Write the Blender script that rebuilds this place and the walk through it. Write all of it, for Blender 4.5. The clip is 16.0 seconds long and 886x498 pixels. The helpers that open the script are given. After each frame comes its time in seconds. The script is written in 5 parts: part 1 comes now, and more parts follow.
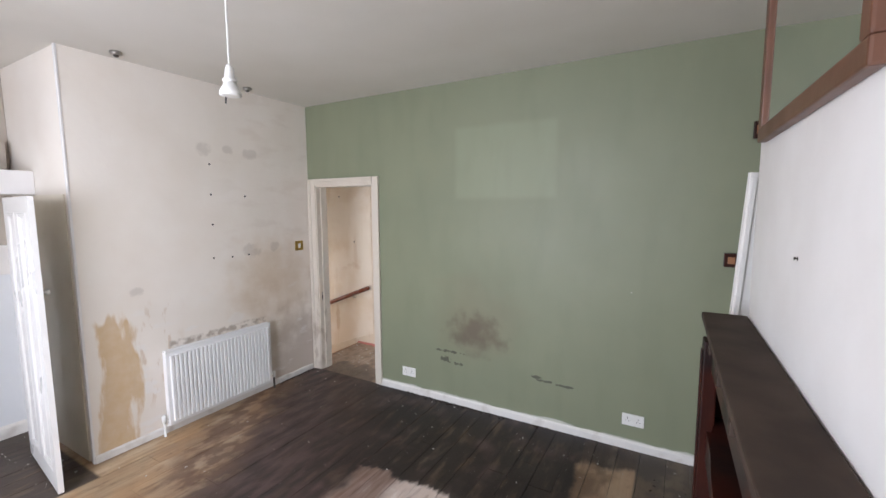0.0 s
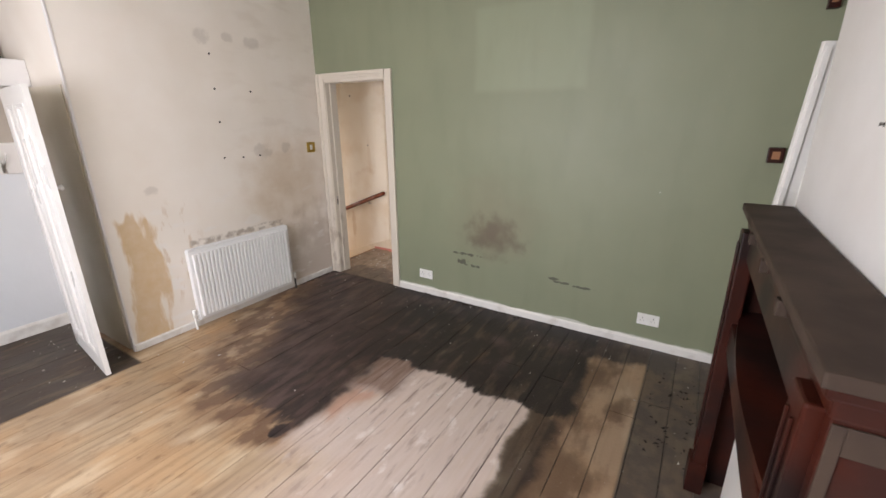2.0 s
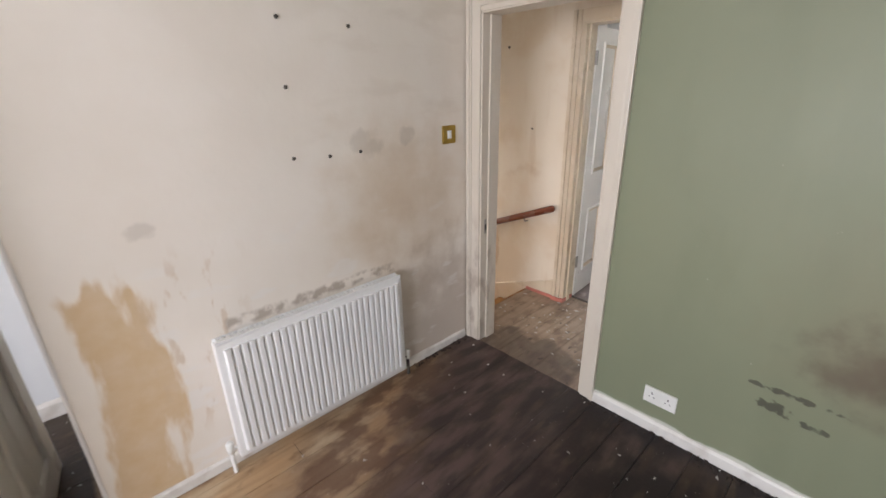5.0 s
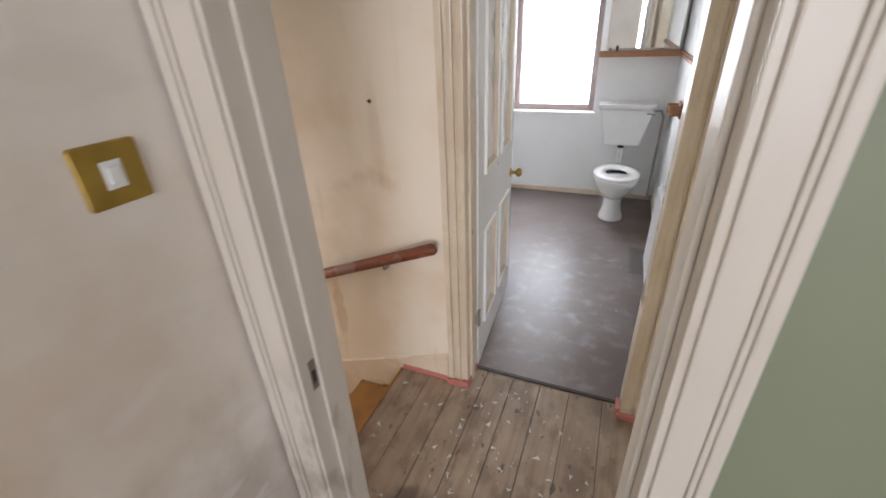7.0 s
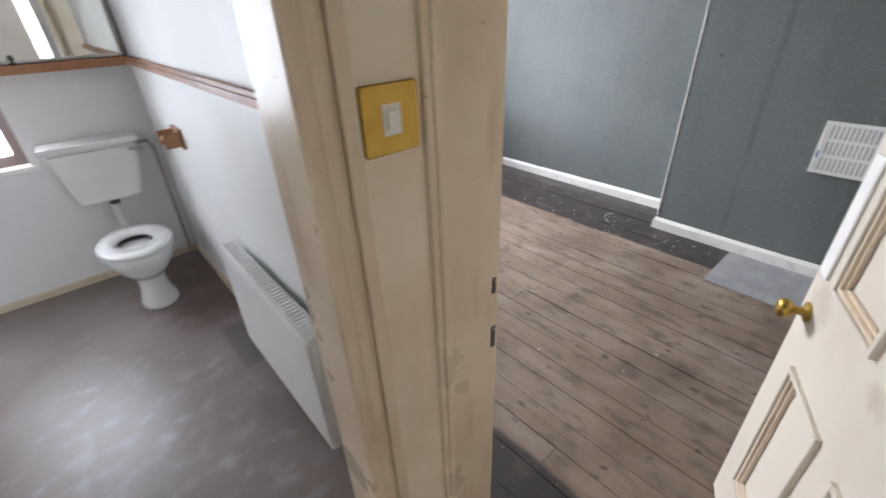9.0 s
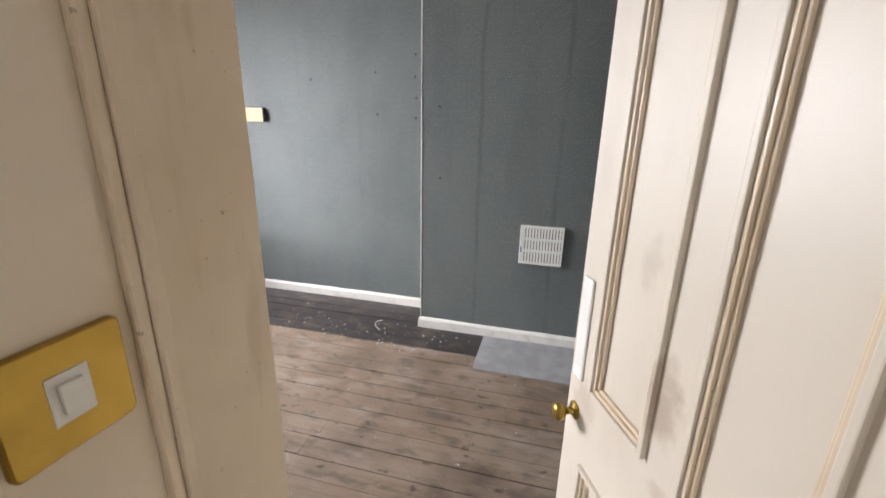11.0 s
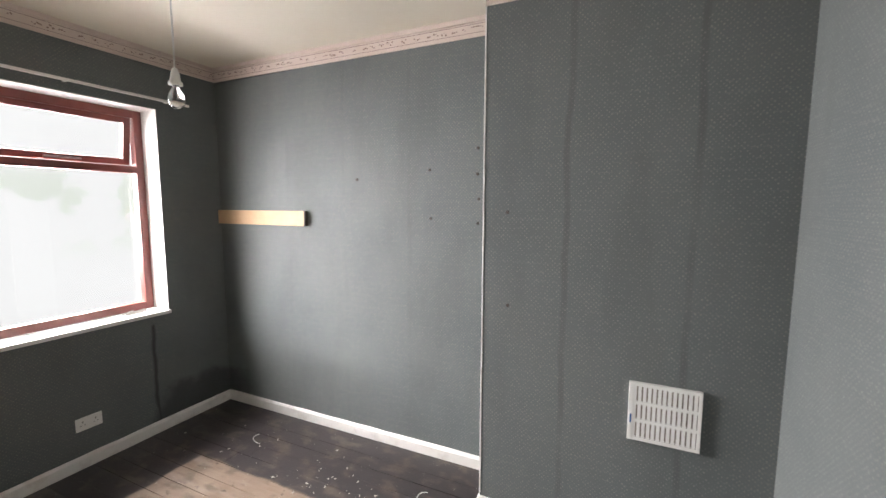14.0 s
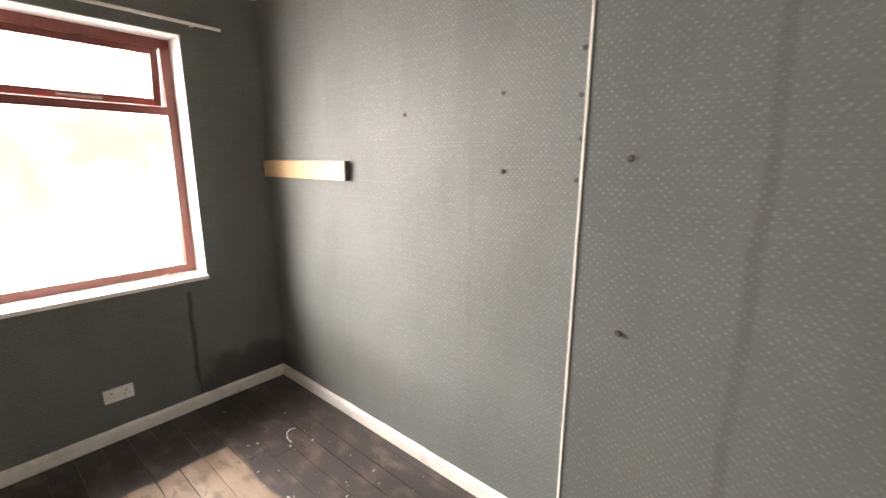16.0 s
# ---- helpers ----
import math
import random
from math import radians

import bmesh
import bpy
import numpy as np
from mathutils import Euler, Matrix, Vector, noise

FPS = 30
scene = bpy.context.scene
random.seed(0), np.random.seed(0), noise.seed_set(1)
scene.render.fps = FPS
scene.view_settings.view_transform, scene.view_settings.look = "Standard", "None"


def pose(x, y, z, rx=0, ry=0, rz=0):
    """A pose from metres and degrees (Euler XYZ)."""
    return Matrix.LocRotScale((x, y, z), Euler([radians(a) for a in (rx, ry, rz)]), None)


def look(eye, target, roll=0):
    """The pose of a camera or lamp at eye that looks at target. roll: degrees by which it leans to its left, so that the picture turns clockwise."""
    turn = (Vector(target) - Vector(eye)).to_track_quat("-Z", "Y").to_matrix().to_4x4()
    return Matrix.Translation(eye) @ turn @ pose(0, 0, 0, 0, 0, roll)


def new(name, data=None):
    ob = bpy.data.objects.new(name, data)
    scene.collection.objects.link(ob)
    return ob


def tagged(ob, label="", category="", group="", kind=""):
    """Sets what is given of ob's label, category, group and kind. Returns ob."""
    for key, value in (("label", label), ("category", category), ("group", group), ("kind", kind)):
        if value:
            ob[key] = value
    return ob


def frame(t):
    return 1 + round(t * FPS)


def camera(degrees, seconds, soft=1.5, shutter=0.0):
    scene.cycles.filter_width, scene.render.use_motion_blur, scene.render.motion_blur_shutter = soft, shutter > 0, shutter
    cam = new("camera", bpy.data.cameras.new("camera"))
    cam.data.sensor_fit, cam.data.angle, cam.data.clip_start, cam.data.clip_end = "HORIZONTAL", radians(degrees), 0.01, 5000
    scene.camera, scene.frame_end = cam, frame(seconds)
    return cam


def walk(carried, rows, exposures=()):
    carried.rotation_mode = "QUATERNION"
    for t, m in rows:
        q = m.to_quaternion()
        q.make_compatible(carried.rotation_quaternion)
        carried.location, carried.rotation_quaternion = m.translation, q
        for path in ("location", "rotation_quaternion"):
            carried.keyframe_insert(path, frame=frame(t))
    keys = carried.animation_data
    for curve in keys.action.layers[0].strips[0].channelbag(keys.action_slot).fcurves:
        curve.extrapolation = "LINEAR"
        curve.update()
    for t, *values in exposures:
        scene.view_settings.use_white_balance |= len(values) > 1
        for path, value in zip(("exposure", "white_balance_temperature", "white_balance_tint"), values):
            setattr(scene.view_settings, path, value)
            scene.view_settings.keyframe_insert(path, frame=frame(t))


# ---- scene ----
cam = camera(93.5, 16.0, shutter=0.3)

PATH = [
    (0, (3.434, -3.149, 1.764), (2.447, -1.421, 1.556), -0.3),
    (0.5, (3.42, -3.145, 1.729), (2.457, -1.42, 1.418), -0.6),
    (1, (3.396, -3.14, 1.704), (2.452, -1.429, 1.278), -0.6),
    (1.5, (3.4, -3.118, 1.68), (2.436, -1.447, 1.153), -0.6),
    (2, (3.372, -3.1, 1.648), (2.369, -1.481, 1.038), -0.5),
    (2.5, (3.216, -3.034, 1.602), (2.137, -1.497, 0.914), -0.3),
    (3, (2.987, -2.793, 1.626), (1.682, -1.448, 0.929), -0.8),
    (3.5, (2.698, -2.586, 1.602), (1.278, -1.353, 0.923), -0.9),
    (4, (2.369, -2.384, 1.612), (0.959, -1.127, 0.957), -1.2),
    (4.2, (2.238, -2.28, 1.595), (0.817, -1.037, 0.937), -1.4),
    (6.3, (1.021, -0.981, 1.568), (-0.056, 0.496, 0.757), -1.5),
    (6.5, (0.924, -0.840, 1.540), (-0.077, 0.679, 0.710), -1.9),
    (7, (0.732, -0.537, 1.538), (0.023, 1.085, 0.606), -2.6),
    (7.5, (0.605, -0.215, 1.533), (0.135, 1.488, 0.597), -1.7),
    (8, (0.513, 0.059, 1.524), (0.544, 1.827, 0.588), -1.9),
    (8.5, (0.539, 0.256, 1.491), (1.281, 1.812, 0.476), -1.7),
    (9, (0.697, 0.434, 1.486), (1.825, 1.749, 0.487), -2.4),
    (9.5, (0.772, 0.453, 1.481), (2.176, 1.477, 0.491), -3.0),
    (10, (0.811, 0.521, 1.509), (2.424, 1.248, 0.577), -1.5),
    (10.2, (0.821, 0.539, 1.518), (2.498, 1.185, 0.64), -0.8),
    (12.3, (0.922, 0.583, 1.681), (2.844, 1.101, 1.486), 0.2),
    (12.5, (1.016, 0.561, 1.695), (2.925, 1.131, 1.517), -0.0),
    (13, (1.255, 0.567, 1.718), (3.108, 1.296, 1.532), 0.1),
    (13.5, (1.417, 0.623, 1.705), (3.222, 1.459, 1.501), 0.2),
    (14, (1.654, 0.772, 1.712), (3.458, 1.608, 1.498), 0.2),
    (14.5, (1.824, 0.865, 1.706), (3.624, 1.693, 1.432), 0.1),
    (15, (2.072, 0.89, 1.688), (3.85, 1.741, 1.353), -0.0),
    (15.5, (2.313, 0.914, 1.68), (3.998, 1.912, 1.274), -0.2),
    (16, (2.567, 1.023, 1.666), (4.056, 2.291, 1.248), 0.3),
]
EXPOSURES = [(0.0, 0.0, 5950, 10), (2.0, -0.03, 6500, 11), (4.0, -0.05, 6350, 10), (6.4, -0.1, 6300, 10), (7.5, -0.15, 6050, 9), (8.5, -0.12, 6000, 9), (9.0, -0.38, 6050, 9), (9.6, -0.35, 6400, 10), (10.2, -0.28, 6400, 10),
             (12.5, -0.4, 6400, 10), (13.2, -0.35, 6300, 10), (15.0, 0.0, 7300, 13), (16.0, 0.1, 7500, 13)]
walk(cam, [(t, look(eye, goal, lean)) for t, eye, goal, lean in PATH], EXPOSURES)

# ---- sky and light ----
world = bpy.data.worlds.new("sky")
scene.world = world
world.use_nodes = True
wn = world.node_tree.nodes
sky = wn.new("ShaderNodeTexSky")
sky.sky_type, sky.sun_disc, sky.sun_elevation, sky.sun_rotation = "NISHITA", False, radians(45), radians(200)
world.node_tree.links.new(sky.outputs[0], wn["Background"].inputs[0])
wn["Background"].inputs[1].default_value = 0.12


def window_lamp(name, x, y, z, width, height, watts, turn, tint, down=0):
    """Daylight from one window opening, real or added; down: degrees by which it comes from above."""
    data = bpy.data.lights.new(name, "AREA")
    data.shape, data.size, data.size_y, data.energy, data.color = "RECTANGLE", width, height, watts, tint
    lamp = new(name, data)
    lamp.matrix_world = pose(x, y, z, 90 - down, 0, turn)
    return lamp


window_lamp("daylight_living", 1.7, -4.47, 1.55, 1.85, 1.45, 128, 0, (0.955, 0.94, 1.0), 12)
window_lamp("daylight_bath", 0.08, 3.90, 1.42, 0.74, 1.2, 34, 180, (0.95, 0.96, 1.0), 8)
window_lamp("daylight_bedroom", 2.35, 5.35, 2.35, 3.4, 2.3, 1500, 193, (0.985, 0.955, 0.985), 8)
# fill lamp added to brighten the hall; no window is known at the stair foot
window_lamp("stair_fill", -2.28, 0.50, 0.45, 0.55, 0.9, 28, -90, (0.96, 0.95, 1.0))


# ---- materials ----
def material(name, base, rough=0.6, metal=0.0, second=None, scale=4.0, amount=0.5, fine=60.0, bump=0.1, detail=None, coat=0.0, spread=(0.4, 0.65)):
    """A two-scale material: base and second colour by a broad noise, grain and relief by a fine one."""
    m = bpy.data.materials.new(name)
    m.use_nodes = True
    nt = m.node_tree
    N, L = nt.nodes, nt.links
    b = N["Principled BSDF"]
    b.inputs["Roughness"].default_value, b.inputs["Metallic"].default_value = rough, metal
    b.inputs["Coat Weight"].default_value = coat
    geo = N.new("ShaderNodeNewGeometry")
    broad = N.new("ShaderNodeTexNoise")
    broad.inputs["Scale"].default_value, broad.inputs["Detail"].default_value = scale, 6
    L.new(geo.outputs["Position"], broad.inputs["Vector"])
    ramp = N.new("ShaderNodeMapRange")
    ramp.inputs[1].default_value, ramp.inputs[2].default_value, ramp.inputs[4].default_value = spread[0], spread[1], amount
    L.new(broad.outputs[0], ramp.inputs[0])
    mix = N.new("ShaderNodeMix")
    mix.data_type = "RGBA"
    mix.inputs[6].default_value = (*base, 1)
    mix.inputs[7].default_value = (*(second or [c * 0.8 for c in base]), 1)
    L.new(ramp.outputs[0], mix.inputs[0])
    grain = N.new("ShaderNodeTexNoise")
    grain.inputs["Scale"].default_value, grain.inputs["Detail"].default_value = fine, 4
    L.new(geo.outputs["Position"], grain.inputs["Vector"])
    out = mix.outputs[2]
    if detail:
        out = detail(nt, geo, out)
    L.new(out, b.inputs["Base Color"])
    bmp = N.new("ShaderNodeBump")
    bmp.inputs["Strength"].default_value, bmp.inputs["Distance"].default_value = bump, 0.004
    L.new(grain.outputs[0], bmp.inputs["Height"])
    L.new(bmp.outputs[0], b.inputs["Normal"])
    r = N.new("ShaderNodeMapRange")
    r.inputs[3].default_value, r.inputs[4].default_value = max(rough - 0.12, 0.03), min(rough + 0.12, 1)
    L.new(broad.outputs[0], r.inputs[0])
    L.new(r.outputs[0], b.inputs["Roughness"])
    return m


def value(nt, a, op, b=None, c=None):
    n = nt.nodes.new("ShaderNodeMath")
    n.operation = op
    for k, v in enumerate((a, b, c)):
        if v is None:
            continue
        if isinstance(v, (int, float)):
            n.inputs[k].default_value = v
        else:
            nt.links.new(v, n.inputs[k])
    return n.outputs[0]


def axes(nt, geo):
    n = nt.nodes.new("ShaderNodeSeparateXYZ")
    nt.links.new(geo.outputs["Position"], n.inputs[0])
    return n.outputs[0], n.outputs[1], n.outputs[2]


def smooth(nt, v, lo, hi):
    n = nt.nodes.new("ShaderNodeMapRange")
    n.interpolation_type = "SMOOTHSTEP"
    nt.links.new(v, n.inputs[0])
    n.inputs[1].default_value, n.inputs[2].default_value = lo, hi
    return n.outputs[0]


def noise_at(nt, geo, scale, detail=5, stretch=None):
    n = nt.nodes.new("ShaderNodeTexNoise")
    n.inputs["Scale"].default_value, n.inputs["Detail"].default_value = scale, detail
    src = geo.outputs["Position"]
    if stretch:
        k = nt.nodes.new("ShaderNodeVectorMath")
        k.operation = "MULTIPLY"
        k.inputs[1].default_value = stretch
        nt.links.new(src, k.inputs[0])
        src = k.outputs[0]
    nt.links.new(src, n.inputs["Vector"])
    return n.outputs[0]


def blend(nt, fac, a, colour):
    n = nt.nodes.new("ShaderNodeMix")
    n.data_type = "RGBA"
    nt.links.new(fac, n.inputs[0]) if not isinstance(fac, (int, float)) else None
    nt.links.new(a, n.inputs[6])
    if isinstance(colour, tuple):
        n.inputs[7].default_value = (*colour, 1)
    else:
        nt.links.new(colour, n.inputs[7])
    return n.outputs[2]


def rect(nt, u, v, u0, u1, v0, v1, soft):
    """1 inside a rectangle of the plane u, v, with soft edges."""
    f = value(nt, smooth(nt, u, u0 - soft, u0 + soft), "MULTIPLY", value(nt, 1.0, "SUBTRACT", smooth(nt, u, u1 - soft, u1 + soft)))
    g = value(nt, smooth(nt, v, v0 - soft, v0 + soft), "MULTIPLY", value(nt, 1.0, "SUBTRACT", smooth(nt, v, v1 - soft, v1 + soft)))
    return value(nt, f, "MULTIPLY", g)


def blot(nt, u, v, cu, cv, ru, rv, n, rough=0.8, lo=0.45, hi=1.15):
    """1 inside a ragged ellipse."""
    a = value(nt, value(nt, value(nt, u, "SUBTRACT", cu), "DIVIDE", ru), "POWER", 2.0)
    b = value(nt, value(nt, value(nt, v, "SUBTRACT", cv), "DIVIDE", rv), "POWER", 2.0)
    d = value(nt, value(nt, a, "ADD", b), "ADD", value(nt, value(nt, n, "SUBTRACT", 0.5), "MULTIPLY", rough * 4))
    return value(nt, 1.0, "SUBTRACT", smooth(nt, d, lo, hi))


def chimney_wall_stains(nt, geo, out):
    x, y, z = axes(nt, geo)
    n, n2 = noise_at(nt, geo, 5, 7), noise_at(nt, geo, 14, 7)
    smear = smooth(nt, noise_at(nt, geo, 1.0, 8, (2.5, 2.5, 8)), 0.50, 0.68)
    out = blend(nt, value(nt, value(nt, smear, "MULTIPLY", smooth(nt, y, -1.3, -0.5)), "MULTIPLY", 0.20), out, (0.52, 0.43, 0.33))
    chalk = value(nt, smooth(nt, noise_at(nt, geo, 1.0, 7, (4, 4, 11)), 0.58, 0.66), "MULTIPLY", value(nt, 1.0, "SUBTRACT", smooth(nt, z, 0.5, 1.4)))
    tan = blot(nt, y, z, -0.46, 1.02, 0.50, 0.50, n, 0.55, -0.4, 1.5)
    out = blend(nt, value(nt, tan, "MULTIPLY", 0.62), out, (0.56, 0.42, 0.27))
    grime = value(nt, value(nt, 1.0, "SUBTRACT", smooth(nt, value(nt, z, "ADD", value(nt, value(nt, n, "SUBTRACT", 0.5), "MULTIPLY", 1.4)), 0.30, 0.95)), "MULTIPLY", smooth(nt, y, -0.75, -0.35))
    out = blend(nt, value(nt, grime, "MULTIPLY", 0.50), out, (0.34, 0.26, 0.20))
    out = blend(nt, value(nt, chalk, "MULTIPLY", 0.45), out, (0.80, 0.78, 0.75))
    ragged = value(nt, value(nt, noise_at(nt, geo, 1.0, 9, (6, 11, 2.5)), "SUBTRACT", 0.5), "MULTIPLY", 0.36)
    py, pz = value(nt, y, "ADD", ragged), value(nt, z, "ADD", ragged)
    peel = value(nt, rect(nt, py, pz, -1.92, -1.70, 0.02, 0.98, 0.025), "MULTIPLY", smooth(nt, x, -0.012, -0.004))
    out = blend(nt, value(nt, peel, "MULTIPLY", value(nt, 0.60, "ADD", value(nt, n2, "MULTIPLY", 0.5))), out, (0.60, 0.43, 0.24))
    flecks = value(nt, rect(nt, y, z, -1.72, -1.40, 0.30, 1.0, 0.10), "MULTIPLY", smooth(nt, noise_at(nt, geo, 1.0, 8, (9, 16, 6)), 0.56, 0.64))
    out = blend(nt, value(nt, flecks, "MULTIPLY", 0.6), out, (0.58, 0.44, 0.30))
    lip = value(nt, rect(nt, y, value(nt, z, "ADD", value(nt, ragged, "MULTIPLY", 0.12)), -1.46, -0.58, 0.665, 0.715, 0.012), "MULTIPLY", smooth(nt, n2, 0.40, 0.58))
    out = blend(nt, value(nt, lip, "MULTIPLY", 0.65), out, (0.26, 0.19, 0.13))
    for cy, cz, r in ((-1.09, 2.24, 0.07), (-0.88, 2.25, 0.05), (-0.67, 2.23, 0.07), (-1.66, 1.15, 0.05), (-0.70, 1.36, 0.10), (-0.45, 1.38, 0.06)):
        out = blend(nt, value(nt, blot(nt, y, z, cy, cz, r, r * 0.8, n2, 0.8, 0.2, 1.2), "MULTIPLY", 0.26), out, (0.30, 0.25, 0.20))
    return out


def green_wall_marks(nt, geo, out):
    x, y, z = axes(nt, geo)
    n, n2 = noise_at(nt, geo, 7), noise_at(nt, geo, 25)
    out = blend(nt, value(nt, rect(nt, x, z, 1.76, 2.61, 1.82, 2.40, 0.03), "MULTIPLY", 0.17), out, (0.40, 0.46, 0.31))
    roll = smooth(nt, noise_at(nt, geo, 1.0, 7, (5, 5, 1.3)), 0.45, 0.7)
    out = blend(nt, value(nt, roll, "MULTIPLY", 0.22), out, (0.175, 0.195, 0.12))
    halo = blot(nt, x, z, 1.95, 0.80, 0.45, 0.40, noise_at(nt, geo, 4, 6), 0.5, -0.3, 1.4)
    out = blend(nt, value(nt, halo, "MULTIPLY", 0.30), out, (0.20, 0.16, 0.10))
    soot = blot(nt, x, z, 1.94, 0.67, 0.28, 0.20, noise_at(nt, geo, 7, 10), 0.9, -0.3, 1.3)
    out = blend(nt, value(nt, soot, "MULTIPLY", 0.72), out, (0.115, 0.08, 0.055))
    for cx, cz, rx, rz in ((1.70, 0.470, 0.13, 0.012), (1.66, 0.395, 0.06, 0.028), (1.77, 0.37, 0.05, 0.014), (2.49, 0.40, 0.04, 0.016), (2.56, 0.375, 0.06, 0.010), (2.72, 0.365, 0.08, 0.010)):
        out = blend(nt, value(nt, blot(nt, x, z, cx, cz, rx, rz, n2, 1.6), "MULTIPLY", 0.7), out, (0.035, 0.028, 0.022))
    splash = value(nt, 1.0, "SUBTRACT", smooth(nt, value(nt, z, "ADD", value(nt, value(nt, noise_at(nt, geo, 1.0, 6, (4, 4, 1)), "SUBTRACT", 0.5), "MULTIPLY", 0.07)), 0.066, 0.078))
    out = blend(nt, value(nt, splash, "MULTIPLY", 0.8), out, (0.66, 0.66, 0.60))
    chips = smooth(nt, noise_at(nt, geo, 30), 0.74, 0.77)
    return blend(nt, value(nt, chips, "MULTIPLY", 0.5), out, (0.6, 0.6, 0.52))


def hall_wall_stains(nt, geo, out):
    x, y, z = axes(nt, geo)
    n = noise_at(nt, geo, 3)
    fade = smooth(nt, n, 0.42, 0.62)
    out = blend(nt, value(nt, fade, "MULTIPLY", 0.5), out, (0.66, 0.53, 0.37))
    streak = smooth(nt, noise_at(nt, geo, 1.0, 8, (9, 9, 1.2)), 0.56, 0.70)
    out = blend(nt, value(nt, streak, "MULTIPLY", 0.30), out, (0.55, 0.40, 0.24))
    crack = value(nt, z, "ADD", value(nt, value(nt, noise_at(nt, geo, 5, 6), "SUBTRACT", 0.5), "MULTIPLY", 0.22))
    tide = value(nt, rect(nt, x, crack, -0.75, 0.12, 0.97, 1.03, 0.025), "MULTIPLY", smooth(nt, n, 0.40, 0.55))
    out = blend(nt, value(nt, tide, "MULTIPLY", 0.30), out, (0.48, 0.32, 0.18))
    run = value(nt, blot(nt, x, z, -0.48, 0.27, 0.035, 0.20, noise_at(nt, geo, 16, 5), 0.6), "MULTIPLY", 0.5)
    return blend(nt, run, out, (0.50, 0.33, 0.17))


def board_tone(nt, geo, out):
    """Grain along the board, a tone of its own for each board."""
    info = nt.nodes.new("ShaderNodeObjectInfo")
    g = noise_at(nt, geo, 1.0, 9, (34, 2.2, 14))
    out = blend(nt, value(nt, smooth(nt, g, 0.42, 0.74), "MULTIPLY", 0.5), out, (0.15, 0.095, 0.055))
    return blend(nt, value(nt, info.outputs["Random"], "MULTIPLY", 0.38), out, (0.23, 0.16, 0.11))


def living_floor(nt, geo, out):
    """Yellow boards; a bare grey patch; black bitumen round it; a tan and a grey strip by the fire."""
    out = board_tone(nt, geo, out)
    x, y, z = axes(nt, geo)
    w = value(nt, value(nt, noise_at(nt, geo, 3.5, 9), "SUBTRACT", 0.5), "MULTIPLY", 0.26)
    w2 = value(nt, value(nt, noise_at(nt, geo, 1.0, 7, (30, 5, 9)), "SUBTRACT", 0.5), "MULTIPLY", 0.16)
    u, v = value(nt, x, "ADD", w), value(nt, value(nt, y, "ADD", w), "ADD", w2)
    grain = noise_at(nt, geo, 1.0, 9, (42, 4, 20))
    orange = smooth(nt, noise_at(nt, geo, 2.6, 6), 0.46, 0.62)
    out = blend(nt, value(nt, orange, "MULTIPLY", 0.32), out, (0.50, 0.28, 0.12))
    bleach = smooth(nt, noise_at(nt, geo, 1.0, 9, (6, 2.2, 5)), 0.50, 0.68)
    out = blend(nt, value(nt, bleach, "MULTIPLY", 0.5), out, (0.62, 0.50, 0.35))
    knots = smooth(nt, noise_at(nt, geo, 1.0, 9, (16, 8, 8)), 0.56, 0.70)
    out = blend(nt, value(nt, knots, "MULTIPLY", 0.55), out, (0.17, 0.095, 0.05))
    bare = rect(nt, u, v, 1.64, 2.74, -5.0, -1.06, 0.03)
    south = value(nt, smooth(nt, y, -2.25, -1.85), "MAXIMUM", smooth(nt, x, 1.6, 2.25))
    bare = value(nt, bare, "MULTIPLY", south)
    out = blend(nt, value(nt, bare, "MULTIPLY", value(nt, 0.55, "ADD", value(nt, grain, "MULTIPLY", 0.6))), out, (0.60, 0.51, 0.46))
    scuff = value(nt, smooth(nt, noise_at(nt, geo, 1.0, 12, (22, 4, 8)), 0.54, 0.70), "MULTIPLY", 0.5)
    out = blend(nt, value(nt, scuff, "MULTIPLY", bare), out, (0.22, 0.15, 0.12))
    dust = smooth(nt, noise_at(nt, geo, 1.0, 9, (11, 6, 8)), 0.58, 0.70)
    out = blend(nt, value(nt, value(nt, dust, "MULTIPLY", bare), "MULTIPLY", 0.6), out, (0.74, 0.69, 0.65))
    scar = rect(nt, u, v, 1.67, 1.82, -1.76, -1.48, 0.05)
    out = blend(nt, value(nt, scar, "MULTIPLY", 0.55), out, (0.40, 0.17, 0.075))
    wedge = value(nt, rect(nt, u, v, 1.64, 1.93, -1.46, -1.0, 0.07), "MULTIPLY", value(nt, 0.45, "ADD", value(nt, grain, "MULTIPLY", 0.7)))
    out = blend(nt, wedge, out, (0.14, 0.075, 0.05))
    # brown stain on the tan strip
    strip = rect(nt, x, y, 2.86, 3.25, -5.0, 0.0, 0.012)
    brown = smooth(nt, value(nt, noise_at(nt, geo, 1.0, 10, (5, 3, 5)), "SUBTRACT", value(nt, value(nt, x, "SUBTRACT", 3.03), "MULTIPLY", 0.6)), 0.36, 0.58)
    out = blend(nt, value(nt, strip, "MULTIPLY", 0.55), out, (0.33, 0.235, 0.165))
    out = blend(nt, value(nt, value(nt, strip, "MULTIPLY", brown), "MULTIPLY", 0.8), out, (0.11, 0.062, 0.036))
    # rust fringe, then the bitumen itself
    slant = value(nt, x, "ADD", value(nt, y, "MULTIPLY", 0.62))
    slant = value(nt, slant, "ADD", value(nt, w, "MULTIPLY", 2.0))
    fringe = value(nt, smooth(nt, slant, -0.85, -0.25), "MULTIPLY", rect(nt, u, v, -0.3, 1.66, -2.12, 1.0, 0.10))
    stain = value(nt, 0.35, "ADD", smooth(nt, noise_at(nt, geo, 1.0, 10, (9, 5, 6)), 0.38, 0.62))
